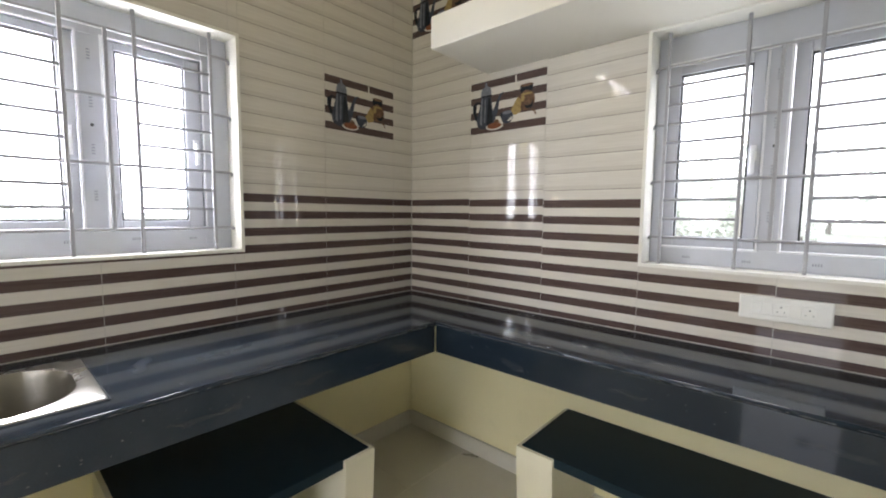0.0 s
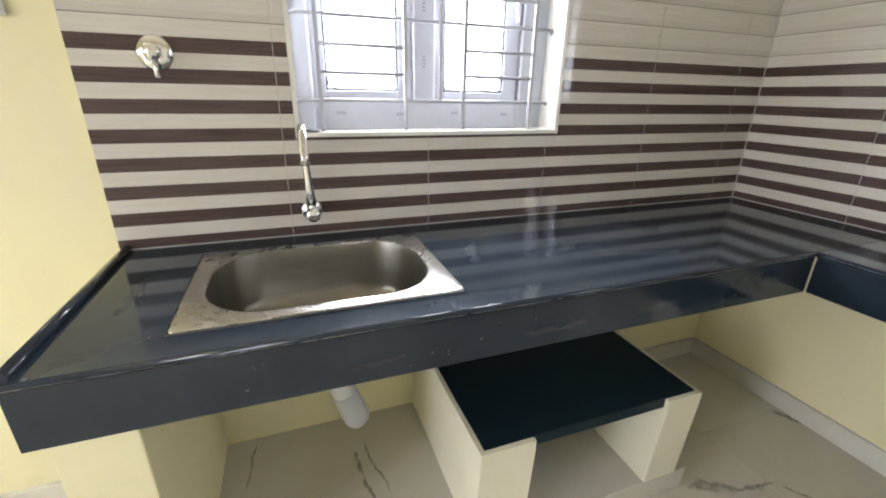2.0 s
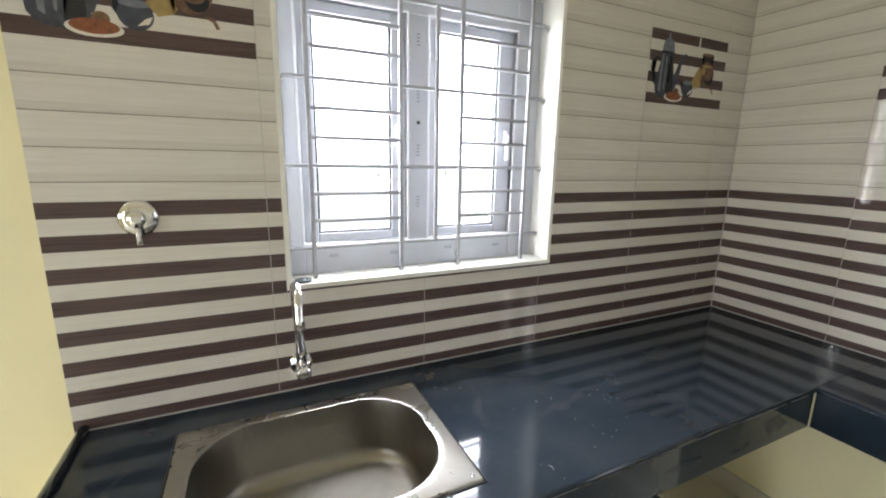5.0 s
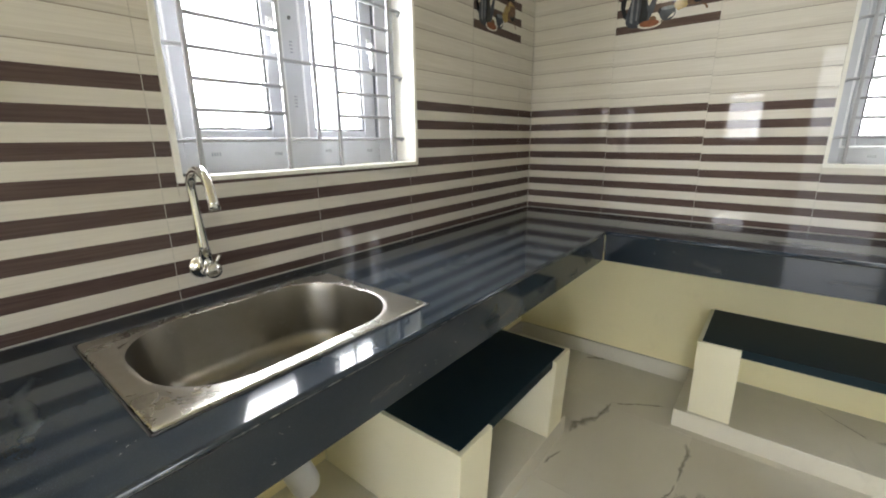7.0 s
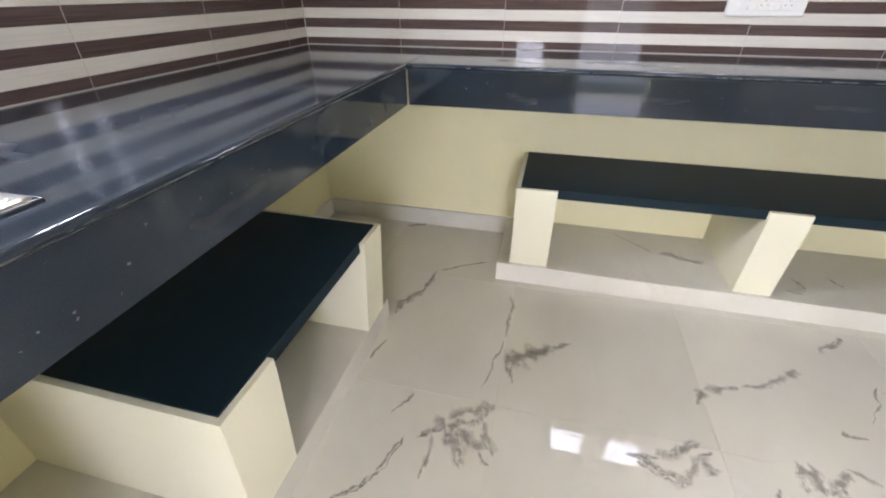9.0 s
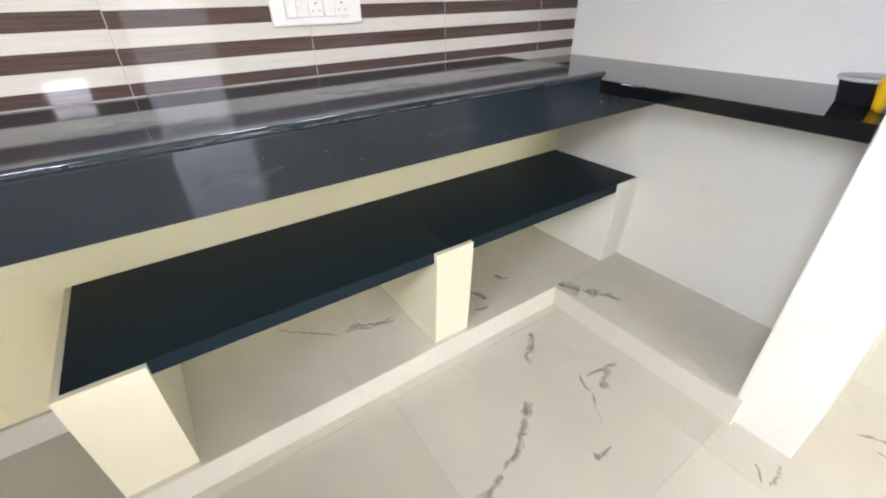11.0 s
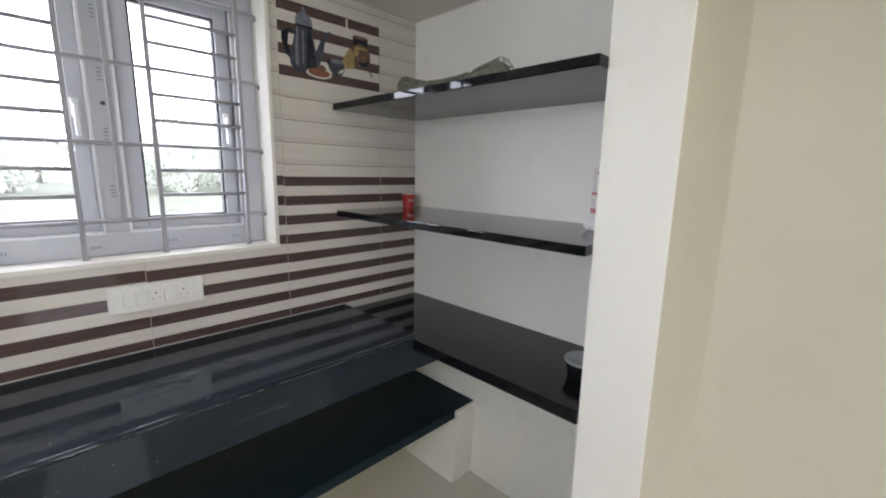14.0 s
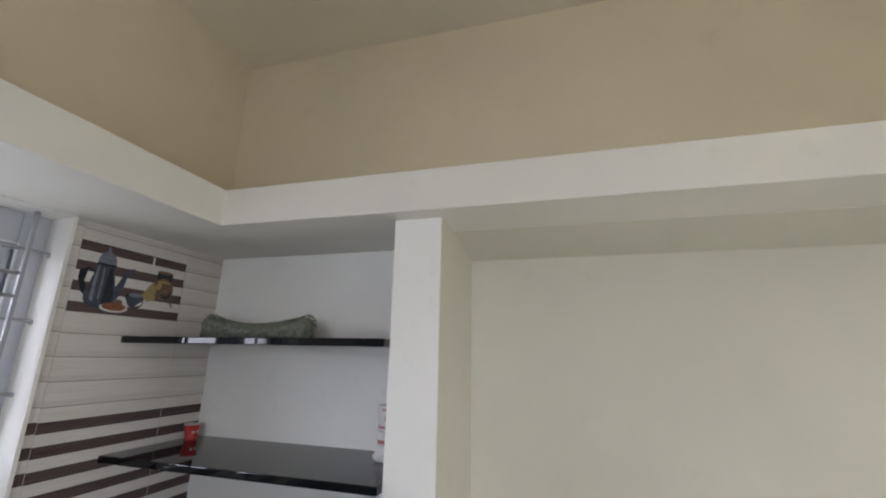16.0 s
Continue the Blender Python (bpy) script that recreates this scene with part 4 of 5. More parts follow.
def minus(rect, hole):
    """What is left of a rectangle (u0, z0, u1, z1) round a hole."""
    u0, z0, u1, z1 = rect
    a0, b0, a1, b1 = hole
    if a1 <= u0 or a0 >= u1 or b1 <= z0 or b0 >= z1:
        return [rect]
    out = []
    m0, m1 = max(u0, a0), min(u1, a1)
    if a0 > u0:
        out.append((u0, z0, a0, z1))
    if a1 < u1:
        out.append((a1, z0, u1, z1))
    if b0 > z0:
        out.append((m0, z0, m1, b0))
    if b1 < z1:
        out.append((m0, b1, m1, z1))
    return [r for r in out if r[2] - r[0] > 0.008 and r[3] - r[1] > 0.006]


PR_BLUE = plain("print_slate_blue", (0.075, 0.085, 0.112), 0.12, 0.5, 30.0)
PR_BLUE_LIGHT = plain("print_pale_blue", (0.22, 0.235, 0.275), 0.12, 0.4, 40.0)
PR_DARK = plain("print_dark", (0.025, 0.028, 0.035), 0.12, 0.4, 30.0)
PR_BROWN = plain("print_brown", (0.23, 0.135, 0.082), 0.12, 0.65, 45.0)
PR_YELLOW = plain("print_yellow", (0.42, 0.30, 0.12), 0.12, 0.3, 60.0)
PR_RED = plain("print_red", (0.30, 0.11, 0.055), 0.12, 0.5, 90.0)
PR_WHITE = plain("print_white", (0.72, 0.68, 0.60), 0.12, 0.1)


def flat_shape(name, outline, mat, parent, lift):
    """A printed shape on the tile's face: outline in the tile's own u, z."""
    bm = bmesh.new()
    bm.faces.new([bm.verts.new((u, -lift, q)) for u, q in outline])
    bmesh.ops.triangulate(bm, faces=bm.faces[:])
    for f in bm.faces:
        if f.normal.y > 0:
            f.normal_flip()
    return part(name, bm, mat, parent)


def oval(cu, cz, ru, rz, n=20, a0=0.0, a1=360.0):
    return [(cu + ru * math.cos(radians(a0 + (a1 - a0) * i / n)), cz + rz * math.sin(radians(a0 + (a1 - a0) * i / n))) for i in range(n if a1 - a0 >= 360 else n + 1)]


def ribbon(pts, w):
    out, back = [], []
    for i, (u, q) in enumerate(pts):
        p0, p1 = pts[max(i - 1, 0)], pts[min(i + 1, len(pts) - 1)]
        dx, dz = p1[0] - p0[0], p1[1] - p0[1]
        ln = math.hypot(dx, dz) or 1
        ww = w[i] if isinstance(w, list) else w
        out.append((u - dz / ln * ww, q + dx / ln * ww))
        back.append((u + dz / ln * ww, q - dx / ln * ww))
    return out + back[::-1]


def picture(parent):
    """The printed still life of a decor tile: coffee pot, bowl, cup, jug."""
    f = flat_shape
    # white gaps that break the top stripe
    f("print_gap", [(0.262, 0.228), (0.270, 0.228), (0.270, 0.272), (0.262, 0.272)], PR_WHITE, parent, 0.0004)
    f("print_pot_handle", ribbon([(0.070, 0.170), (0.040, 0.180), (0.018, 0.165), (0.018, 0.140), (0.034, 0.095), (0.052, 0.080)], 0.0045), PR_DARK, parent, 0.0005)
    f("print_pot", [(0.042, 0.066), (0.054, 0.050), (0.076, 0.042), (0.108, 0.042), (0.134, 0.050), (0.146, 0.068), (0.146, 0.092), (0.136, 0.135), (0.128, 0.175), (0.124, 0.205), (0.068, 0.205), (0.062, 0.175), (0.052, 0.135), (0.040, 0.092)], PR_BLUE, parent, 0.0006)
    f("print_pot_shine", [(0.060, 0.070), (0.072, 0.062), (0.074, 0.195), (0.069, 0.200), (0.062, 0.140)], PR_BLUE_LIGHT, parent, 0.0008)
    f("print_pot_shade", [(0.100, 0.048), (0.130, 0.056), (0.138, 0.074), (0.138, 0.092), (0.128, 0.135), (0.120, 0.190), (0.108, 0.190), (0.114, 0.120)], PR_DARK, parent, 0.0008)
    f("print_pot_glint", [(0.086, 0.075), (0.091, 0.070), (0.095, 0.135), (0.093, 0.188), (0.088, 0.188)], PR_BLUE_LIGHT, parent, 0.0009)
    f("print_pot_neck", [(0.064, 0.203), (0.128, 0.203), (0.126, 0.228), (0.116, 0.245), (0.100, 0.250), (0.100, 0.266), (0.094, 0.270), (0.089, 0.266), (0.089, 0.250), (0.076, 0.245), (0.066, 0.228)], PR_BLUE_LIGHT, parent, 0.0007)
    f("print_pot_band", [(0.063, 0.198), (0.129, 0.198), (0.129, 0.206), (0.063, 0.206)], PR_DARK, parent, 0.0009)
    f("print_spout", ribbon([(0.132, 0.085), (0.152, 0.120), (0.166, 0.165), (0.182, 0.198), (0.200, 0.205)], [0.020, 0.014, 0.009, 0.006, 0.003]), PR_BLUE, parent, 0.0007)
    f("print_plate", oval(0.148, 0.048, 0.050, 0.017), PR_WHITE, parent, 0.0009)
    f("print_bowl", oval(0.148, 0.052, 0.043, 0.015), PR_RED, parent, 0.0011)
    f("print_fruit", oval(0.160, 0.068, 0.016, 0.014), PR_BROWN, parent, 0.0008)
    f("print_cup_handle", ribbon([(0.196, 0.105), (0.186, 0.108), (0.184, 0.092), (0.192, 0.080)], 0.003), PR_DARK, parent, 0.0006)
    f("print_cup", oval(0.221, 0.084, 0.033, 0.031), PR_BLUE, parent, 0.0007)
    f("print_cup_mouth", oval(0.221, 0.106, 0.029, 0.008), PR_BLUE_LIGHT, parent, 0.0009)
    f("print_cup_shine", [(0.222, 0.062), (0.244, 0.068), (0.252, 0.084), (0.238, 0.078)], PR_WHITE, parent, 0.0010)
    f("print_funnel", [(0.240, 0.110), (0.262, 0.086), (0.292, 0.095), (0.300, 0.108), (0.286, 0.120), (0.300, 0.150), (0.278, 0.170)], PR_YELLOW, parent, 0.0009)
    f("print_jug_neck", [(0.294, 0.175), (0.352, 0.175), (0.346, 0.196), (0.360, 0.216), (0.290, 0.216), (0.302, 0.196)], PR_DARK, parent, 0.0007)
    f("print_jug", oval(0.324, 0.146, 0.046, 0.046), PR_BROWN, parent, 0.0008)
    f("print_jug_shade", oval(0.338, 0.130, 0.024, 0.024), PR_DARK, parent, 0.0009)
    f("print_jug_belly", oval(0.332, 0.146, 0.026, 0.024), PR_BROWN, parent, 0.0010)
    f("print_jug_rim", oval(0.325, 0.176, 0.030, 0.005), PR_YELLOW, parent, 0.0010)
    f("print_jug_shine", oval(0.306, 0.158, 0.010, 0.016), PR_YELLOW, parent, 0.0011)
    f("print_jug_mouth", oval(0.325, 0.216, 0.035, 0.007), PR_BROWN, parent, 0.0010)
    f("print_jug_handle", ribbon([(0.352, 0.100), (0.368, 0.092), (0.376, 0.076)], 0.004), PR_BROWN, parent, 0.0007)


def tile_wall(parent, m, joints, limits, hole, pictures, tight):
    """Rows of tiles on a wall. Local u runs to the right, y into the wall. tight: how much lower the courses run towards the far end."""
    for a, b in zip(joints, joints[1:]):
        sag = tight * min(1.0, max(0.0, ((a + b) / 2 - 0.4) / 1.7))
        foot, row = ROW0 + 0.20 * sag * ROW, ROW * (1 - sag)
        up = 0.46 * sag                     # the third course makes up for the low ones
        rows = [(foot + k * row + (up if k > 2 else 0.0), foot + (k + 1) * row + (up if k > 1 else 0.0), k) for k in range(6)]
        for z0, z1, k in rows:
            sc = (z1 - z0) / ROW
            rect = (a, max(z0, TOP + 0.002), b, z1)
            u0, u1, top = limits(a, b)
            rect = (max(a, u0), rect[1], min(b, u1), min(z1, top))
            if rect[2] - rect[0] < 0.01 or rect[3] - rect[1] < 0.01:
                continue
            pic = any(abs(a - p) < 0.01 and k == q for p, q in pictures)
            for r in minus(rect, hole):
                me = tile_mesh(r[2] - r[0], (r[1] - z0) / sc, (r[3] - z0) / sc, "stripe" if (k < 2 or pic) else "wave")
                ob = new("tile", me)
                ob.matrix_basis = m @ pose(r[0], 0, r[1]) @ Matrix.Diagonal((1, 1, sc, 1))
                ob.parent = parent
            if pic:
                holder = ob
                base = pose(a - r[0], 0, (z0 - r[1]) / sc)
                before = set(bpy.data.objects)
                picture(holder)
                for o in set(bpy.data.objects) - before:
                    o.matrix_basis = base


M_N = pose(0, 0, 0)
M_E = pose(0, 0, 0, 0, 0, -90)
JN = [-2.345, -1.893, -1.456, -1.019, -0.582, -0.145, 0.292]
JE = [0.0, 0.4335, 0.861, 1.2830, 1.712, 2.138, 2.552, 2.975]
tile_wall(wall_north, M_N, JN, lambda a, b: (-2.345, -0.0005, TILE_TOP), (WIN_N[0] - 0.012, WIN_N[2] - 0.012, WIN_N[1] + 0.012, WIN_N[3] + 0.012), {(-2.345, 3), (-0.582, 3)}, 0.0)
tile_wall(wall_east, M_E, [0.0] + JE[1:], lambda a, b: (0.0005, -SOUTH - 0.001, TILE_TOP if a < 0.3 else SOFFIT), (-WIN_E[1] - 0.012, WIN_E[2] - 0.012, -WIN_E[0] + 0.012, WIN_E[3] + 0.3), {(0.4335, 3), (2.138, 3), (0.0, 5)}, 0.06)

for za, zb in ((ROW0 + 4 * ROW, ROW0 + 5 * ROW), (ROW0 + 5 * ROW, TILE_TOP)):
    low = max(za, SOFFIT - 0.0025)
    ob = new("tile", tile_mesh(0.099, low - za, zb - za, "wave"))
    ob.matrix_basis = M_E @ pose(0.4335, 0, low)
    ob.parent = wall_east


def grout_bed(name, parent, m, rect, hole):
    boxes = [(a, 0.0021, b, c, 0.03, d) for a, b, c, d in minus(rect, hole)]
    part(name, box_bm(*boxes), GROUT, parent, at=m)


grout_bed("grout", wall_north, M_N, (-2.344, TOP - 0.04, 0.0, TILE_TOP), (WIN_N[0] - 0.012, WIN_N[2] - 0.012, WIN_N[1] + 0.012, WIN_N[3] + 0.012))
grout_bed("grout", wall_east, M_E, (-0.012, TOP - 0.04, -SOUTH, SOFFIT), (-WIN_E[1] - 0.012, WIN_E[2] - 0.012, -WIN_E[0] + 0.012, WIN_E[3] + 0.3))
grout_bed("grout", wall_east, M_E, (-0.012, SOFFIT, 0.532, TILE_TOP), (9, 9, 9.1, 9.1))

part("grout_line", box_bm((-2.344, -0.0035, TOP, -0.0035, -0.0003, TOP + 0.0028)), GROUT, wall_north)
part("grout_line", box_bm((-0.0035, -2.366, TOP, -0.0003, 0.0, TOP + 0.0028)), GROUT, wall_east)
part("grout_line", box_bm((-0.0030, -0.0030, TOP + 0.003, -0.0002, -0.0002, TILE_TOP)), GROUT, wall_north)

# vertical grout lines of the striped courses
STRIPE_TOP = ROW0 + 2 * ROW
for u in JN[1:-1]:
    top = WIN_N[2] - 0.014 if WIN_N[0] - 0.012 < u < WIN_N[1] + 0.012 else STRIPE_TOP
    part("grout_line", box_bm((u - 0.0008, 0.0002, TOP + 0.003, u + 0.0008, 0.004, top)), GROUT, wall_north)
for u in JE[1:-1]:
    top = WIN_E[2] - 0.014 if -WIN_E[1] - 0.012 < u < -WIN_E[0] + 0.012 else STRIPE_TOP - 0.02
    part("grout_line", box_bm((u - 0.0007, 0.0002, TOP + 0.003, u + 0.0007, 0.004, top)), GROUT, wall_east, at=M_E)

# ---- floor tiles ----
FT = 0.6
tile_cache_floor = {}
ix0, iy0 = -0.43, -1.03


def floor_tile(x0, y0, x1, y1):
    key = (round(x1 - x0, 4), round(y1 - y0, 4))
    if key not in tile_cache_floor:
        w, d = x1 - x0, y1 - y0
        g = 0.0004
        tile_cache_floor[key] = mesh_of("tile", box_bm((g, g, -0.010, w - g, d - g, 0.0), bevel=0.0005, segments=1), MARBLE)
    ob = new("tile", tile_cache_floor[key])
    ob.matrix_basis = pose(x0, y0, 0)
    ob.parent = floor


for i in range(-7, 2):
    for j in range(-4, 3):
        x0, y0 = ix0 + i * FT, iy0 + j * FT
        x0c, x1c = max(x0, WEST), min(x0 + FT, EAST)
        # a cut border strip runs along the south wall
        for low, high in ((RECESS, -2.697), (-2.697, NORTH)):
            y0c, y1c = max(y0, low), min(y0 + FT, high)
            if x1c - x0c > 0.02 and y1c - y0c > 0.02:
                floor_tile(x0c, y0c, x1c, y1c)


# ---- printed veins of the floor and plinth tiles ----
def print_fade(name, lo, mid, hi, strength, rough):
    """A smoky print or smear: strongest along its middle, broken by noise and thinning out at its rim."""
    m, nt, p = nodes_of(name)
    v = coords(nt)
    nt.links.new(ramp(nt, noise_fac(nt, v, 26.0, 6.0, 0.7), [(0.32, lo), (0.50, mid), (0.68, hi)]), p.inputs["Base Color"])
    p.inputs["Roughness"].default_value = rough
    at = nt.nodes.new("ShaderNodeAttribute")
    at.attribute_name = "body"
    grit = mathn(nt, "MULTIPLY", mathn(nt, "SUBTRACT", noise_fac(nt, v, 38.0, 9.0, 0.78, 1.2), 0.5), 3.4)
    fac = mathn(nt, "ADD", mathn(nt, "MULTIPLY", at.outputs["Fac"], 1.25), mathn(nt, "SUBTRACT", grit, 0.28))
    fac = ramp(nt, fac, [(0.0, (0, 0, 0)), (1.0, (strength,) * 3)])
    clear = nt.nodes.new("ShaderNodeBsdfTransparent")
    mx = nt.nodes.new("ShaderNodeMixShader")
    nt.links.new(fac, mx.inputs[0])
    nt.links.new(clear.outputs[0], mx.inputs[1])
    nt.links.new(p.outputs[0], mx.inputs[2])
    nt.links.new(mx.outputs[0], nt.nodes["Material Output"].inputs[0])
    return m


VEIN = print_fade("grey_vein_print", (0.27, 0.24, 0.19), (0.40, 0.365, 0.305), (0.54, 0.505, 0.44), 0.58, 0.03)
SMEAR = print_fade("dry_dust_smear", (0.16, 0.18, 0.20), (0.24, 0.26, 0.28), (0.34, 0.36, 0.38), 0.11, 0.5)
vein_rng = random.Random(21)


def streak_bm(x0, y0, x1, y1, w0, w1, z=0.0006):
    """A ragged flat streak in the xy plane from one end to the other, w0 to w1 wide to each side."""
    length = math.hypot(x1 - x0, y1 - y0)
    n = max(8, int(length / 0.007))
    dx, dy = (x1 - x0) / length, (y1 - y0) / length
    seed = vein_rng.uniform(0, 50)
    bm = bmesh.new()
    body = bm.verts.layers.float.new("body")
    rows = []
    for i in range(n + 1):
        f = i / n
        ease = math.sin(math.pi * f) ** 0.5
        off = ease * length * 0.12 * noise.noise(Vector((f * 2.2, seed, 0))) + ease * 0.006 * noise.noise(Vector((f * length * 60, seed, 3)))
        tip = min(1, 7 * f + 0.1, 7 * (1 - f) + 0.1)
        w = (w0 + (w1 - w0) * f) * 1.5 * tip
        a = max(0.0012, w * (0.75 + 0.8 * noise.noise(Vector((f * length * 30, seed, 9)))))
        b = max(0.0012, w * (0.75 + 0.8 * noise.noise(Vector((f * length * 30, seed, 17)))))
        cx, cy = x0 + dx * length * f - dy * off, y0 + dy * length * f + dx * off
        row = []
        for q, k in ((a * 1.25, 0.0), (a * 0.4, 0.75), (-b * 0.2, 1.0), (-b * 1.25, 0.0)):
            vert = bm.verts.new((cx - dy * q, cy + dx * q, z))
            vert[body] = k * (0.55 + 0.45 * tip)
            row.append(vert)
        rows.append(row)
    for r0, r1 in zip(rows, rows[1:]):
        for k in range(3):
            bm.faces.new((r0[k], r0[k + 1], r1[k + 1], r1[k]))
    for f in bm.faces:
        f.normal_update()
        if f.normal.z < 0:
            f.normal_flip()
    return bm


def vein(parent, z, x0, y0, x1, y1, w0, w1):
    ob = part("vein", streak_bm(x0, y0, x1, y1, w0, w1, z + 0.0006), VEIN, parent)
    ob.visible_shadow = False


vein(floor, 0.0000, -0.277, -0.908, -0.391, -0.688, 0.005, 0.006)
vein(floor, 0.0000, -0.391, -0.688, -0.715, -0.606, 0.008, 0.026)
vein(floor, 0.0000, -0.483, -1.018, -0.746, -1.022, 0.010, 0.006)
vein(floor, 0.0000, -0.746, -1.022, -0.984, -0.976, 0.004, 0.003)
vein(floor, 0.0000, -0.715, -1.251, -0.812, -1.090, 0.004, 0.040)
vein(floor, 0.0000, -0.812, -1.090, -0.856, -1.035, 0.044, 0.026)
vein(floor, 0.0000, -0.870, -1.059, -0.939, -1.066, 0.010, 0.003)
vein(floor, 0.0000, -1.041, -1.032, -1.188, -0.830, 0.014, 0.008)
vein(floor, 0.0000, -1.128, -0.920, -1.243, -0.964, 0.018, 0.008)
vein(floor, 0.0000, -1.137, -0.957, -1.178, -0.981, 0.012, 0.006)
vein(floor, 0.0000, -1.135, -1.001, -1.178, -1.036, 0.008, 0.005)
vein(floor, 0.0000, -1.186, -1.002, -1.218, -1.039, 0.010, 0.005)
vein(floor, 0.0000, -1.380, -0.700, -1.289, -0.778, 0.004, 0.005)
vein(floor, 0.0000, -1.289, -0.778, -1.185, -0.799, 0.005, 0.003)
vein(floor, 0.0000, -1.296, -0.871, -1.216, -0.881, 0.005, 0.003)
vein(floor, 0.0000, -1.041, -0.785, -1.130, -0.736, 0.006, 0.004)
vein(floor, 0.0000, -0.946, -0.598, -0.845, -0.621, 0.006, 0.003)
vein(floor, 0.0000, -0.677, -1.962, -0.784, -1.751, 0.014, 0.010)
vein(floor, 0.0000, -0.784, -1.751, -0.820, -1.639, 0.008, 0.020)
vein(floor, 0.0000, -0.820, -1.639, -0.887, -1.606, 0.024, 0.005)
vein(floor, 0.0000, -0.477, -2.150, -0.563, -2.058, 0.004, 0.012)
vein(floor, 0.0000, -1.008, -1.586, -1.092, -1.474, 0.008, 0.014)
vein(floor, 0.0000, -1.112, -1.399, -1.153, -1.520, 0.004, 0.012)
vein(floor, 0.0000, -1.153, -1.520, -1.059, -1.571, 0.014, 0.010)
vein(floor, 0.0000, -1.060, -1.565, -1.040, -1.608, 0.008, 0.004)
vein(floor, 0.0000, -1.012, -1.812, -1.102, -1.800, 0.014, 0.008)
vein(floor, 0.0000, -1.008, -1.839, -1.098, -1.845, 0.010, 0.016)
vein(floor, 0.0000, -1.016, -1.913, -1.086, -1.890, 0.014, 0.010)
vein(floor, 0.0000, -1.006, -1.923, -1.035, -1.995, 0.006, 0.008)
vein(floor, 0.0000, -0.845, -1.034, -0.760, -1.180, 0.030, 0.016)
vein(floor, 0.0000, -0.850, -1.036, -0.919, -1.062, 0.014, 0.004)
vein(floor, 0.0000, -1.182, -0.841, -1.105, -0.897, 0.010, 0.018)
vein(floor, 0.0000, -1.105, -0.897, -1.026, -1.026, 0.018, 0.022)
vein(floor, 0.0000, -1.120, -0.905, -1.175, -1.030, 0.022, 0.016)
vein(floor, 0.0000, -1.135, -0.900, -1.234, -0.976, 0.020, 0.012)
vein(floor, 0.0000, -1.165, -0.870, -1.262, -0.880, 0.008, 0.006)
vein(floor, 0.0000, -1.085, -1.000, -1.190, -1.045, 0.012, 0.010)
vein(floor, 0.0000, -1.199, -0.796, -1.306, -0.759, 0.005, 0.006)
vein(floor, 0.0000, -1.306, -0.759, -1.435, -0.645, 0.006, 0.004)
vein(floor, 0.0000, -1.099, -1.380, -1.090, -1.470, 0.008, 0.010)
vein(floor, 0.0000, -1.084, -1.455, -1.015, -1.590, 0.010, 0.008)
vein(floor, 0.0000, -1.060, -1.570, -1.109, -1.598, 0.016, 0.020)
vein(floor, 0.0000, -1.099, -1.385, -1.150, -1.530, 0.005, 0.018)
vein(floor, 0.0000, -1.019, -1.816, -1.094, -1.846, 0.018, 0.022)
vein(floor, 0.0000, -1.094, -1.846, -1.017, -1.932, 0.014, 0.016)
vein(floor, 0.0000, -1.104, -1.739, -1.195, -1.729, 0.010, 0.014)
vein(floor, 0.0000, -1.168, -1.726, -1.087, -1.905, 0.010, 0.014)
vein(floor, 0.0000, -1.520, -0.651, -1.543, -0.709, 0.010, 0.012)
vein(floor, 0.0000, -1.570, -0.656, -1.510, -0.737, 0.006, 0.008)
vein(floor, 0.0000, -0.896, -1.966, -0.897, -2.035, 0.012, 0.006)
vein(floor, 0.0000, -0.040, -0.430, 0.019, -0.542, 0.010, 0.014)
vein(floor, 0.0000, -0.725, -2.294, -0.703, -2.163, 0.012, 0.004)
vein(floor, 0.0000, -0.727, -2.253, -0.761, -2.166, 0.014, 0.012)
vein(floor, 0.0000, -0.679, -2.162, -0.839, -2.069, 0.004, 0.003)
vein(floor, 0.0000, -0.459, -2.172, -0.535, -2.099, 0.010, 0.006)
vein(floor, 0.0000, -0.661, -1.948, -0.703, -1.916, 0.014, 0.008)
vein(floor, 0.0000, -1.136, -2.291, -1.168, -2.243, 0.004, 0.003)
vein(floor, 0.0000, -1.176, -2.334, -1.180, -2.252, 0.008, 0.006)
vein(floor, 0.0000, -1.250, -2.587, -1.382, -2.677, 0.008, 0.006)
vein(floor, 0.0000, -1.298, -2.575, -1.353, -2.561, 0.003, 0.002)
vein(floor, 0.0000, -1.386, -2.523, -1.456, -2.476, 0.003, 0.006)
vein(floor, 0.0000, -1.623, -2.672, -1.710, -2.671, 0.006, 0.008)
vein(plinth_east, 0.0825, -0.010, -1.420, -0.170, -1.590, 0.003, 0.005)
vein(plinth_east, 0.0825, -0.170, -1.590, -0.203, -1.783, 0.006, 0.008)
vein(plinth_east, 0.0825, -0.158, -1.598, -0.194, -1.787, 0.014, 0.006)
vein(plinth_east, 0.0825, -0.234, -2.068, -0.302, -2.102, 0.008, 0.014)
vein(plinth_east, 0.0825, -0.203, -2.211, -0.255, -2.239, 0.010, 0.006)
vein(plinth_east, 0.0825, -0.327, -2.017, -0.337, -2.077, 0.006, 0.008)
vein(plinth_east, 0.0825, -0.386, -2.372, -0.468, -2.413, 0.020, 0.034)
vein(plinth_east, 0.0825, -0.468, -2.413, -0.595, -2.494, 0.034, 0.005)
vein(plinth_north, 0.0825, -1.776, -0.149, -1.758, -0.261, 0.004, 0.008)
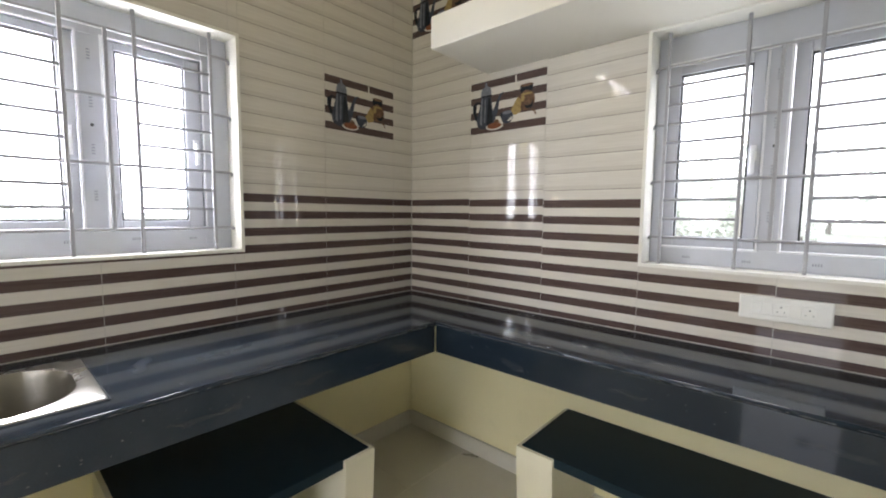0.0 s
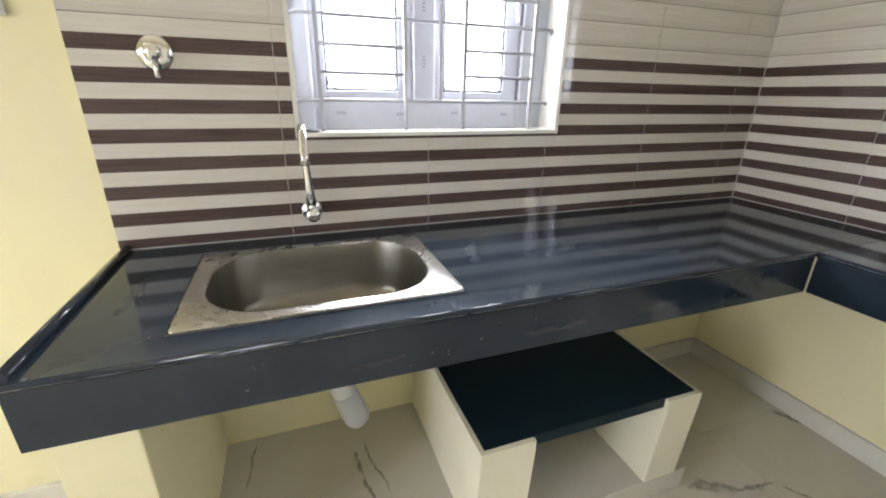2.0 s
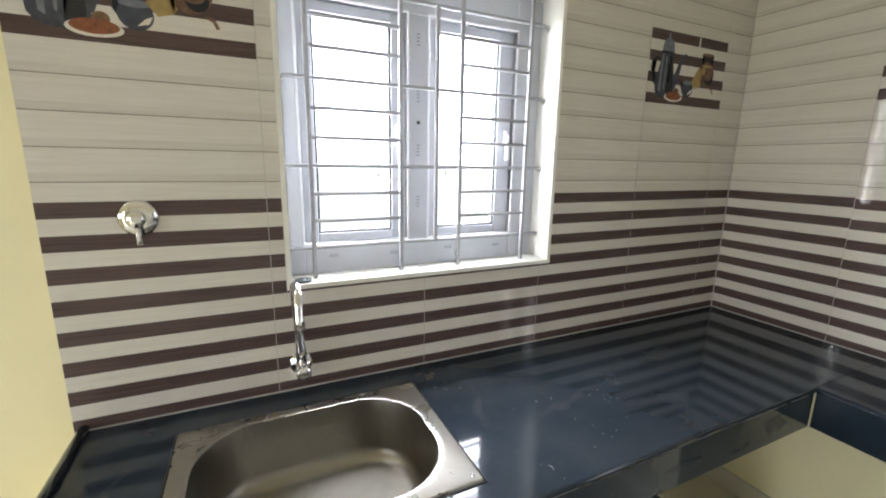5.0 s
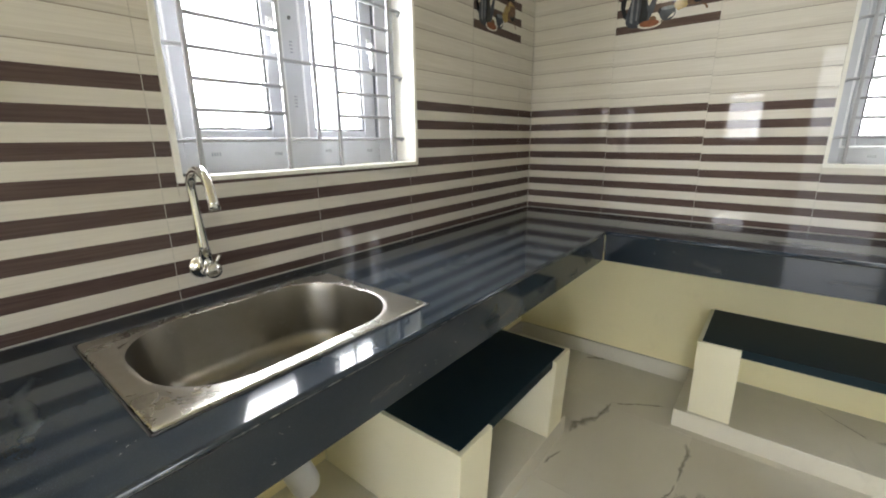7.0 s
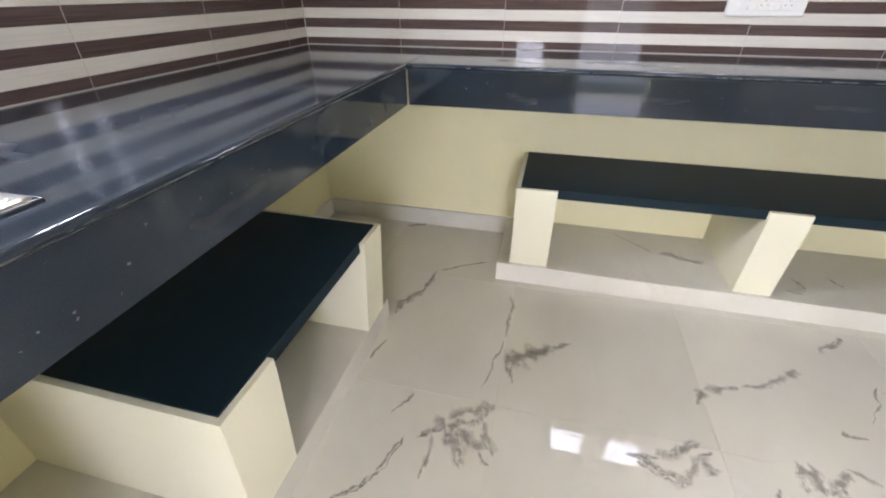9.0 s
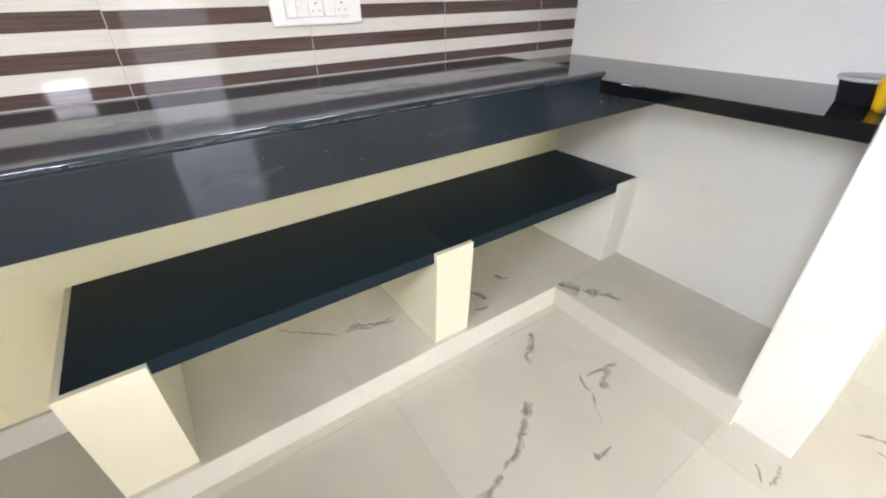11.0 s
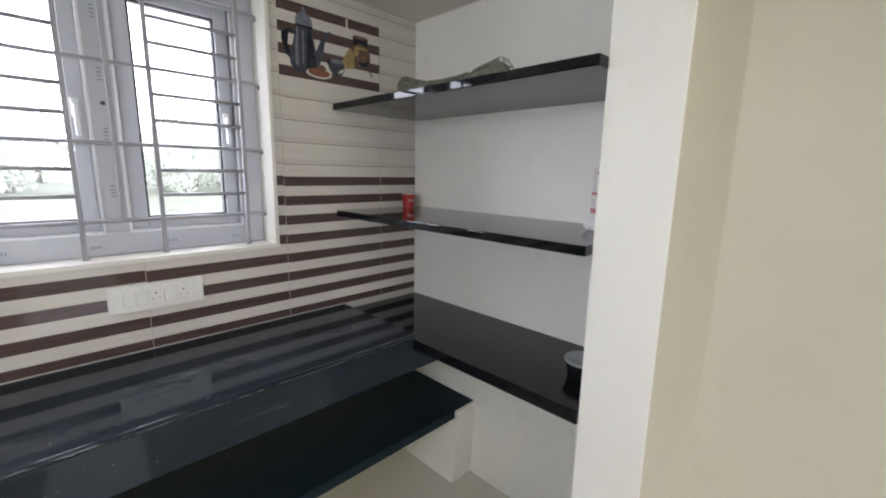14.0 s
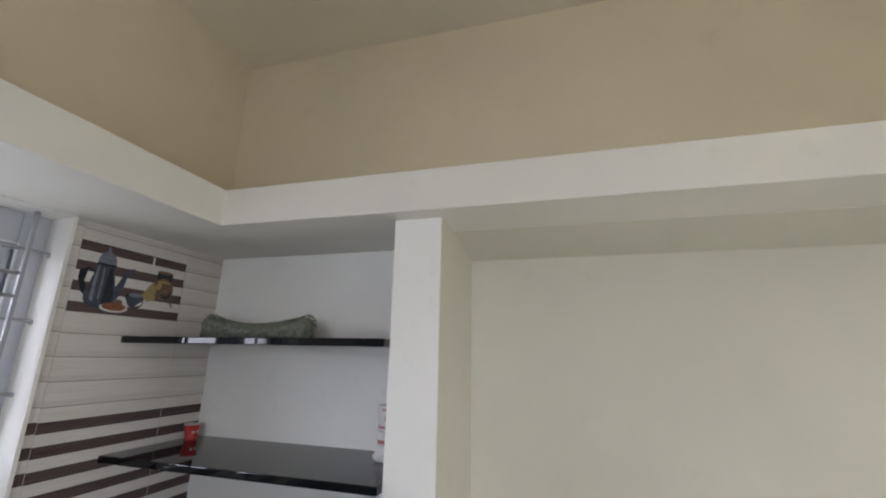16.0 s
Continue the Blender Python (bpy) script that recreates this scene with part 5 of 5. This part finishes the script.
vein(plinth_north, 0.0825, -1.758, -0.261, -1.745, -0.411, 0.008, 0.005)
vein(plinth_north, 0.0825, -2.095, -0.009, -2.119, -0.206, 0.005, 0.003)
vein(plinth_north, 0.0825, -1.731, -0.121, -1.695, -0.356, 0.004, 0.005)

# ---- dried splashes and dust on the granite ----
SPLASH = plain("dried_lime", (0.11, 0.125, 0.14), 0.7, 0.5, 90.0)
mark_rng = random.Random(77)


def flecks(parent, m, n, ru, rv, size, mat):
    """Small ragged flakes scattered about a spot of a face; local z is the face's normal."""
    bm = bmesh.new()
    for _ in range(n):
        cu, cv = mark_rng.gauss(0, 0.5) * ru, mark_rng.gauss(0, 0.5) * rv
        r = size * mark_rng.uniform(0.35, 1.0)
        a0, k = mark_rng.uniform(0, 6.3), mark_rng.uniform(0.25, 0.8)
        ring = []
        for j in range(9):
            a = j * 2 * math.pi / 9
            q = r * mark_rng.uniform(0.6, 1.2)
            u, v = q * math.cos(a), q * k * math.sin(a)
            ring.append(bm.verts.new((cu + u * math.cos(a0) - v * math.sin(a0), cv + u * math.sin(a0) + v * math.cos(a0), 0.0005)))
        bm.faces.new(ring)
    tagged(part("splash_mark", bm, mat, parent, at=m), kind="stuff")


top_n, top_e = bpy.data.objects["worktop"], bpy.data.objects["worktop.001"]
front_n, front_e = -0.602, -0.434
for x, y, n, ru, rv in ((-1.46, -0.16, 6, 0.03, 0.03), (-1.22, -0.33, 9, 0.05, 0.05), (-1.08, -0.37, 12, 0.06, 0.06), (-0.85, -0.22, 4, 0.02, 0.02), (-1.40, -0.20, 7, 0.04, 0.06), (-1.15, -0.50, 9, 0.14, 0.04), (-0.60, -0.40, 8, 0.16, 0.10), (-0.25, -0.30, 6, 0.1, 0.1)):
    flecks(top_n, pose(x, y, TOP), n, ru, rv, 0.0045, SPLASH)
for y, z, n, ru, rv, mat in ((-1.02, 0.735, 14, 0.05, 0.014, SPLASH), (-0.80, 0.775, 5, 0.012, 0.012, SPLASH), (-1.55, 0.77, 6, 0.15, 0.03, SPLASH)):
    flecks(top_e, pose(front_e, y, z) @ Matrix(((0, 0, -1, 0), (-1, 0, 0, 0), (0, 1, 0, 0), (0, 0, 0, 1))), n, ru, rv, 0.0035, mat)
for x, z, n, ru, rv, mat in ((-0.60, 0.760, 8, 0.05, 0.02, SPLASH), (-1.25, 0.775, 7, 0.10, 0.02, SPLASH), (-1.60, 0.75, 8, 0.15, 0.03, SPLASH)):
    flecks(top_n, pose(x, front_n, z) @ Matrix(((1, 0, 0, 0), (0, 0, -1, 0), (0, 1, 0, 0), (0, 0, 0, 1))), n, ru, rv, 0.0035, mat)

SIDE_N = Matrix(((1, 0, 0, 0), (0, 0, -1, 0), (0, 1, 0, 0), (0, 0, 0, 1)))
SIDE_E = Matrix(((0, 0, -1, 0), (-1, 0, 0, 0), (0, 1, 0, 0), (0, 0, 0, 1)))


def smear(parent, m, u, v, w0, w1):
    """A dried wipe on a granite face; local z is the face's normal."""
    ob = tagged(part("dust_smear", streak_bm(-u, -v, u, v, w0, w1), SMEAR, parent, at=m), kind="stuff")
    ob.visible_shadow = False


for x, z, u, v, w0, w1 in ((-0.62, 0.765, 0.07, -0.016, 0.020, 0.014), (-0.78, 0.735, 0.05, 0.004, 0.010, 0.008), (-1.02, 0.760, 0.08, 0.006, 0.009, 0.012), (-1.34, 0.755, 0.10, -0.005, 0.012, 0.008), (-1.75, 0.750, 0.06, 0.006, 0.008, 0.012)):
    smear(top_n, pose(x, front_n, z) @ SIDE_N, u, v, w0, w1)
for y, z, u, v, w0, w1 in ((-0.985, 0.745, 0.055, -0.010, 0.014, 0.012), (-1.40, 0.760, 0.07, 0.004, 0.008, 0.010), (-1.86, 0.765, 0.08, -0.004, 0.010, 0.006)):
    smear(top_e, pose(front_e, y, z) @ SIDE_E, u, v, w0, w1)
for x, y, u, v, w0, w1 in ((-1.20, -0.36, 0.10, 0.03, 0.020, 0.012), (-0.95, -0.45, 0.12, -0.02, 0.016, 0.022), (-1.42, -0.30, 0.03, 0.08, 0.010, 0.016), (-0.70, -0.25, 0.10, 0.02, 0.018, 0.012), (-2.22, -0.30, 0.02, 0.12, 0.012, 0.008)):
    smear(top_n, pose(x, y, TOP), u, v, w0, w1)
for x, y, u, v, w0, w1 in ((-0.30, -1.30, 0.02, 0.16, 0.020, 0.030), (-0.25, -1.75, 0.03, 0.14, 0.024, 0.016), (-0.33, -0.95, 0.02, 0.10, 0.014, 0.020), (-0.22, -2.15, 0.02, 0.10, 0.016, 0.010)):
    smear(top_e, pose(x, y, TOP - 0.0003), u, v, w0, w1)

CHALK = plain("pale_joint_filler", (0.20, 0.21, 0.22), 0.6, 0.4, 60.0)


def edge_wear(parent, m, length, n):
    """Broken line of pale filler left in the joint between slab and apron; local x runs along it."""
    bm = bmesh.new()
    for _ in range(n):
        c = mark_rng.uniform(0, length)
        half = mark_rng.choice((0.004, 0.008, 0.015, 0.035))
        top, bot = [], []
        for j in range(6):
            f = j / 5
            h = 0.0012 * math.sin(math.pi * (0.08 + 0.84 * f)) * mark_rng.uniform(0.5, 1.4)
            x = min(length, max(0.0, c - half + 2 * half * f)) + j * 1e-5
            top.append(bm.verts.new((x, h, 0.0)))
            bot.append(bm.verts.new((x, -h * 0.8, 0.0)))
        for j in range(5):
            bm.faces.new((bot[j], bot[j + 1], top[j + 1], top[j]))
    tagged(part("joint_filler", bm, CHALK, parent, at=m), kind="stuff")


edge_wear(top_n, pose(-2.33, -0.6083, TOP - 0.009) @ SIDE_N, 1.89, 110)
edge_wear(top_e, pose(-0.4443, -0.62, TOP - 0.009) @ SIDE_E, 1.74, 110)
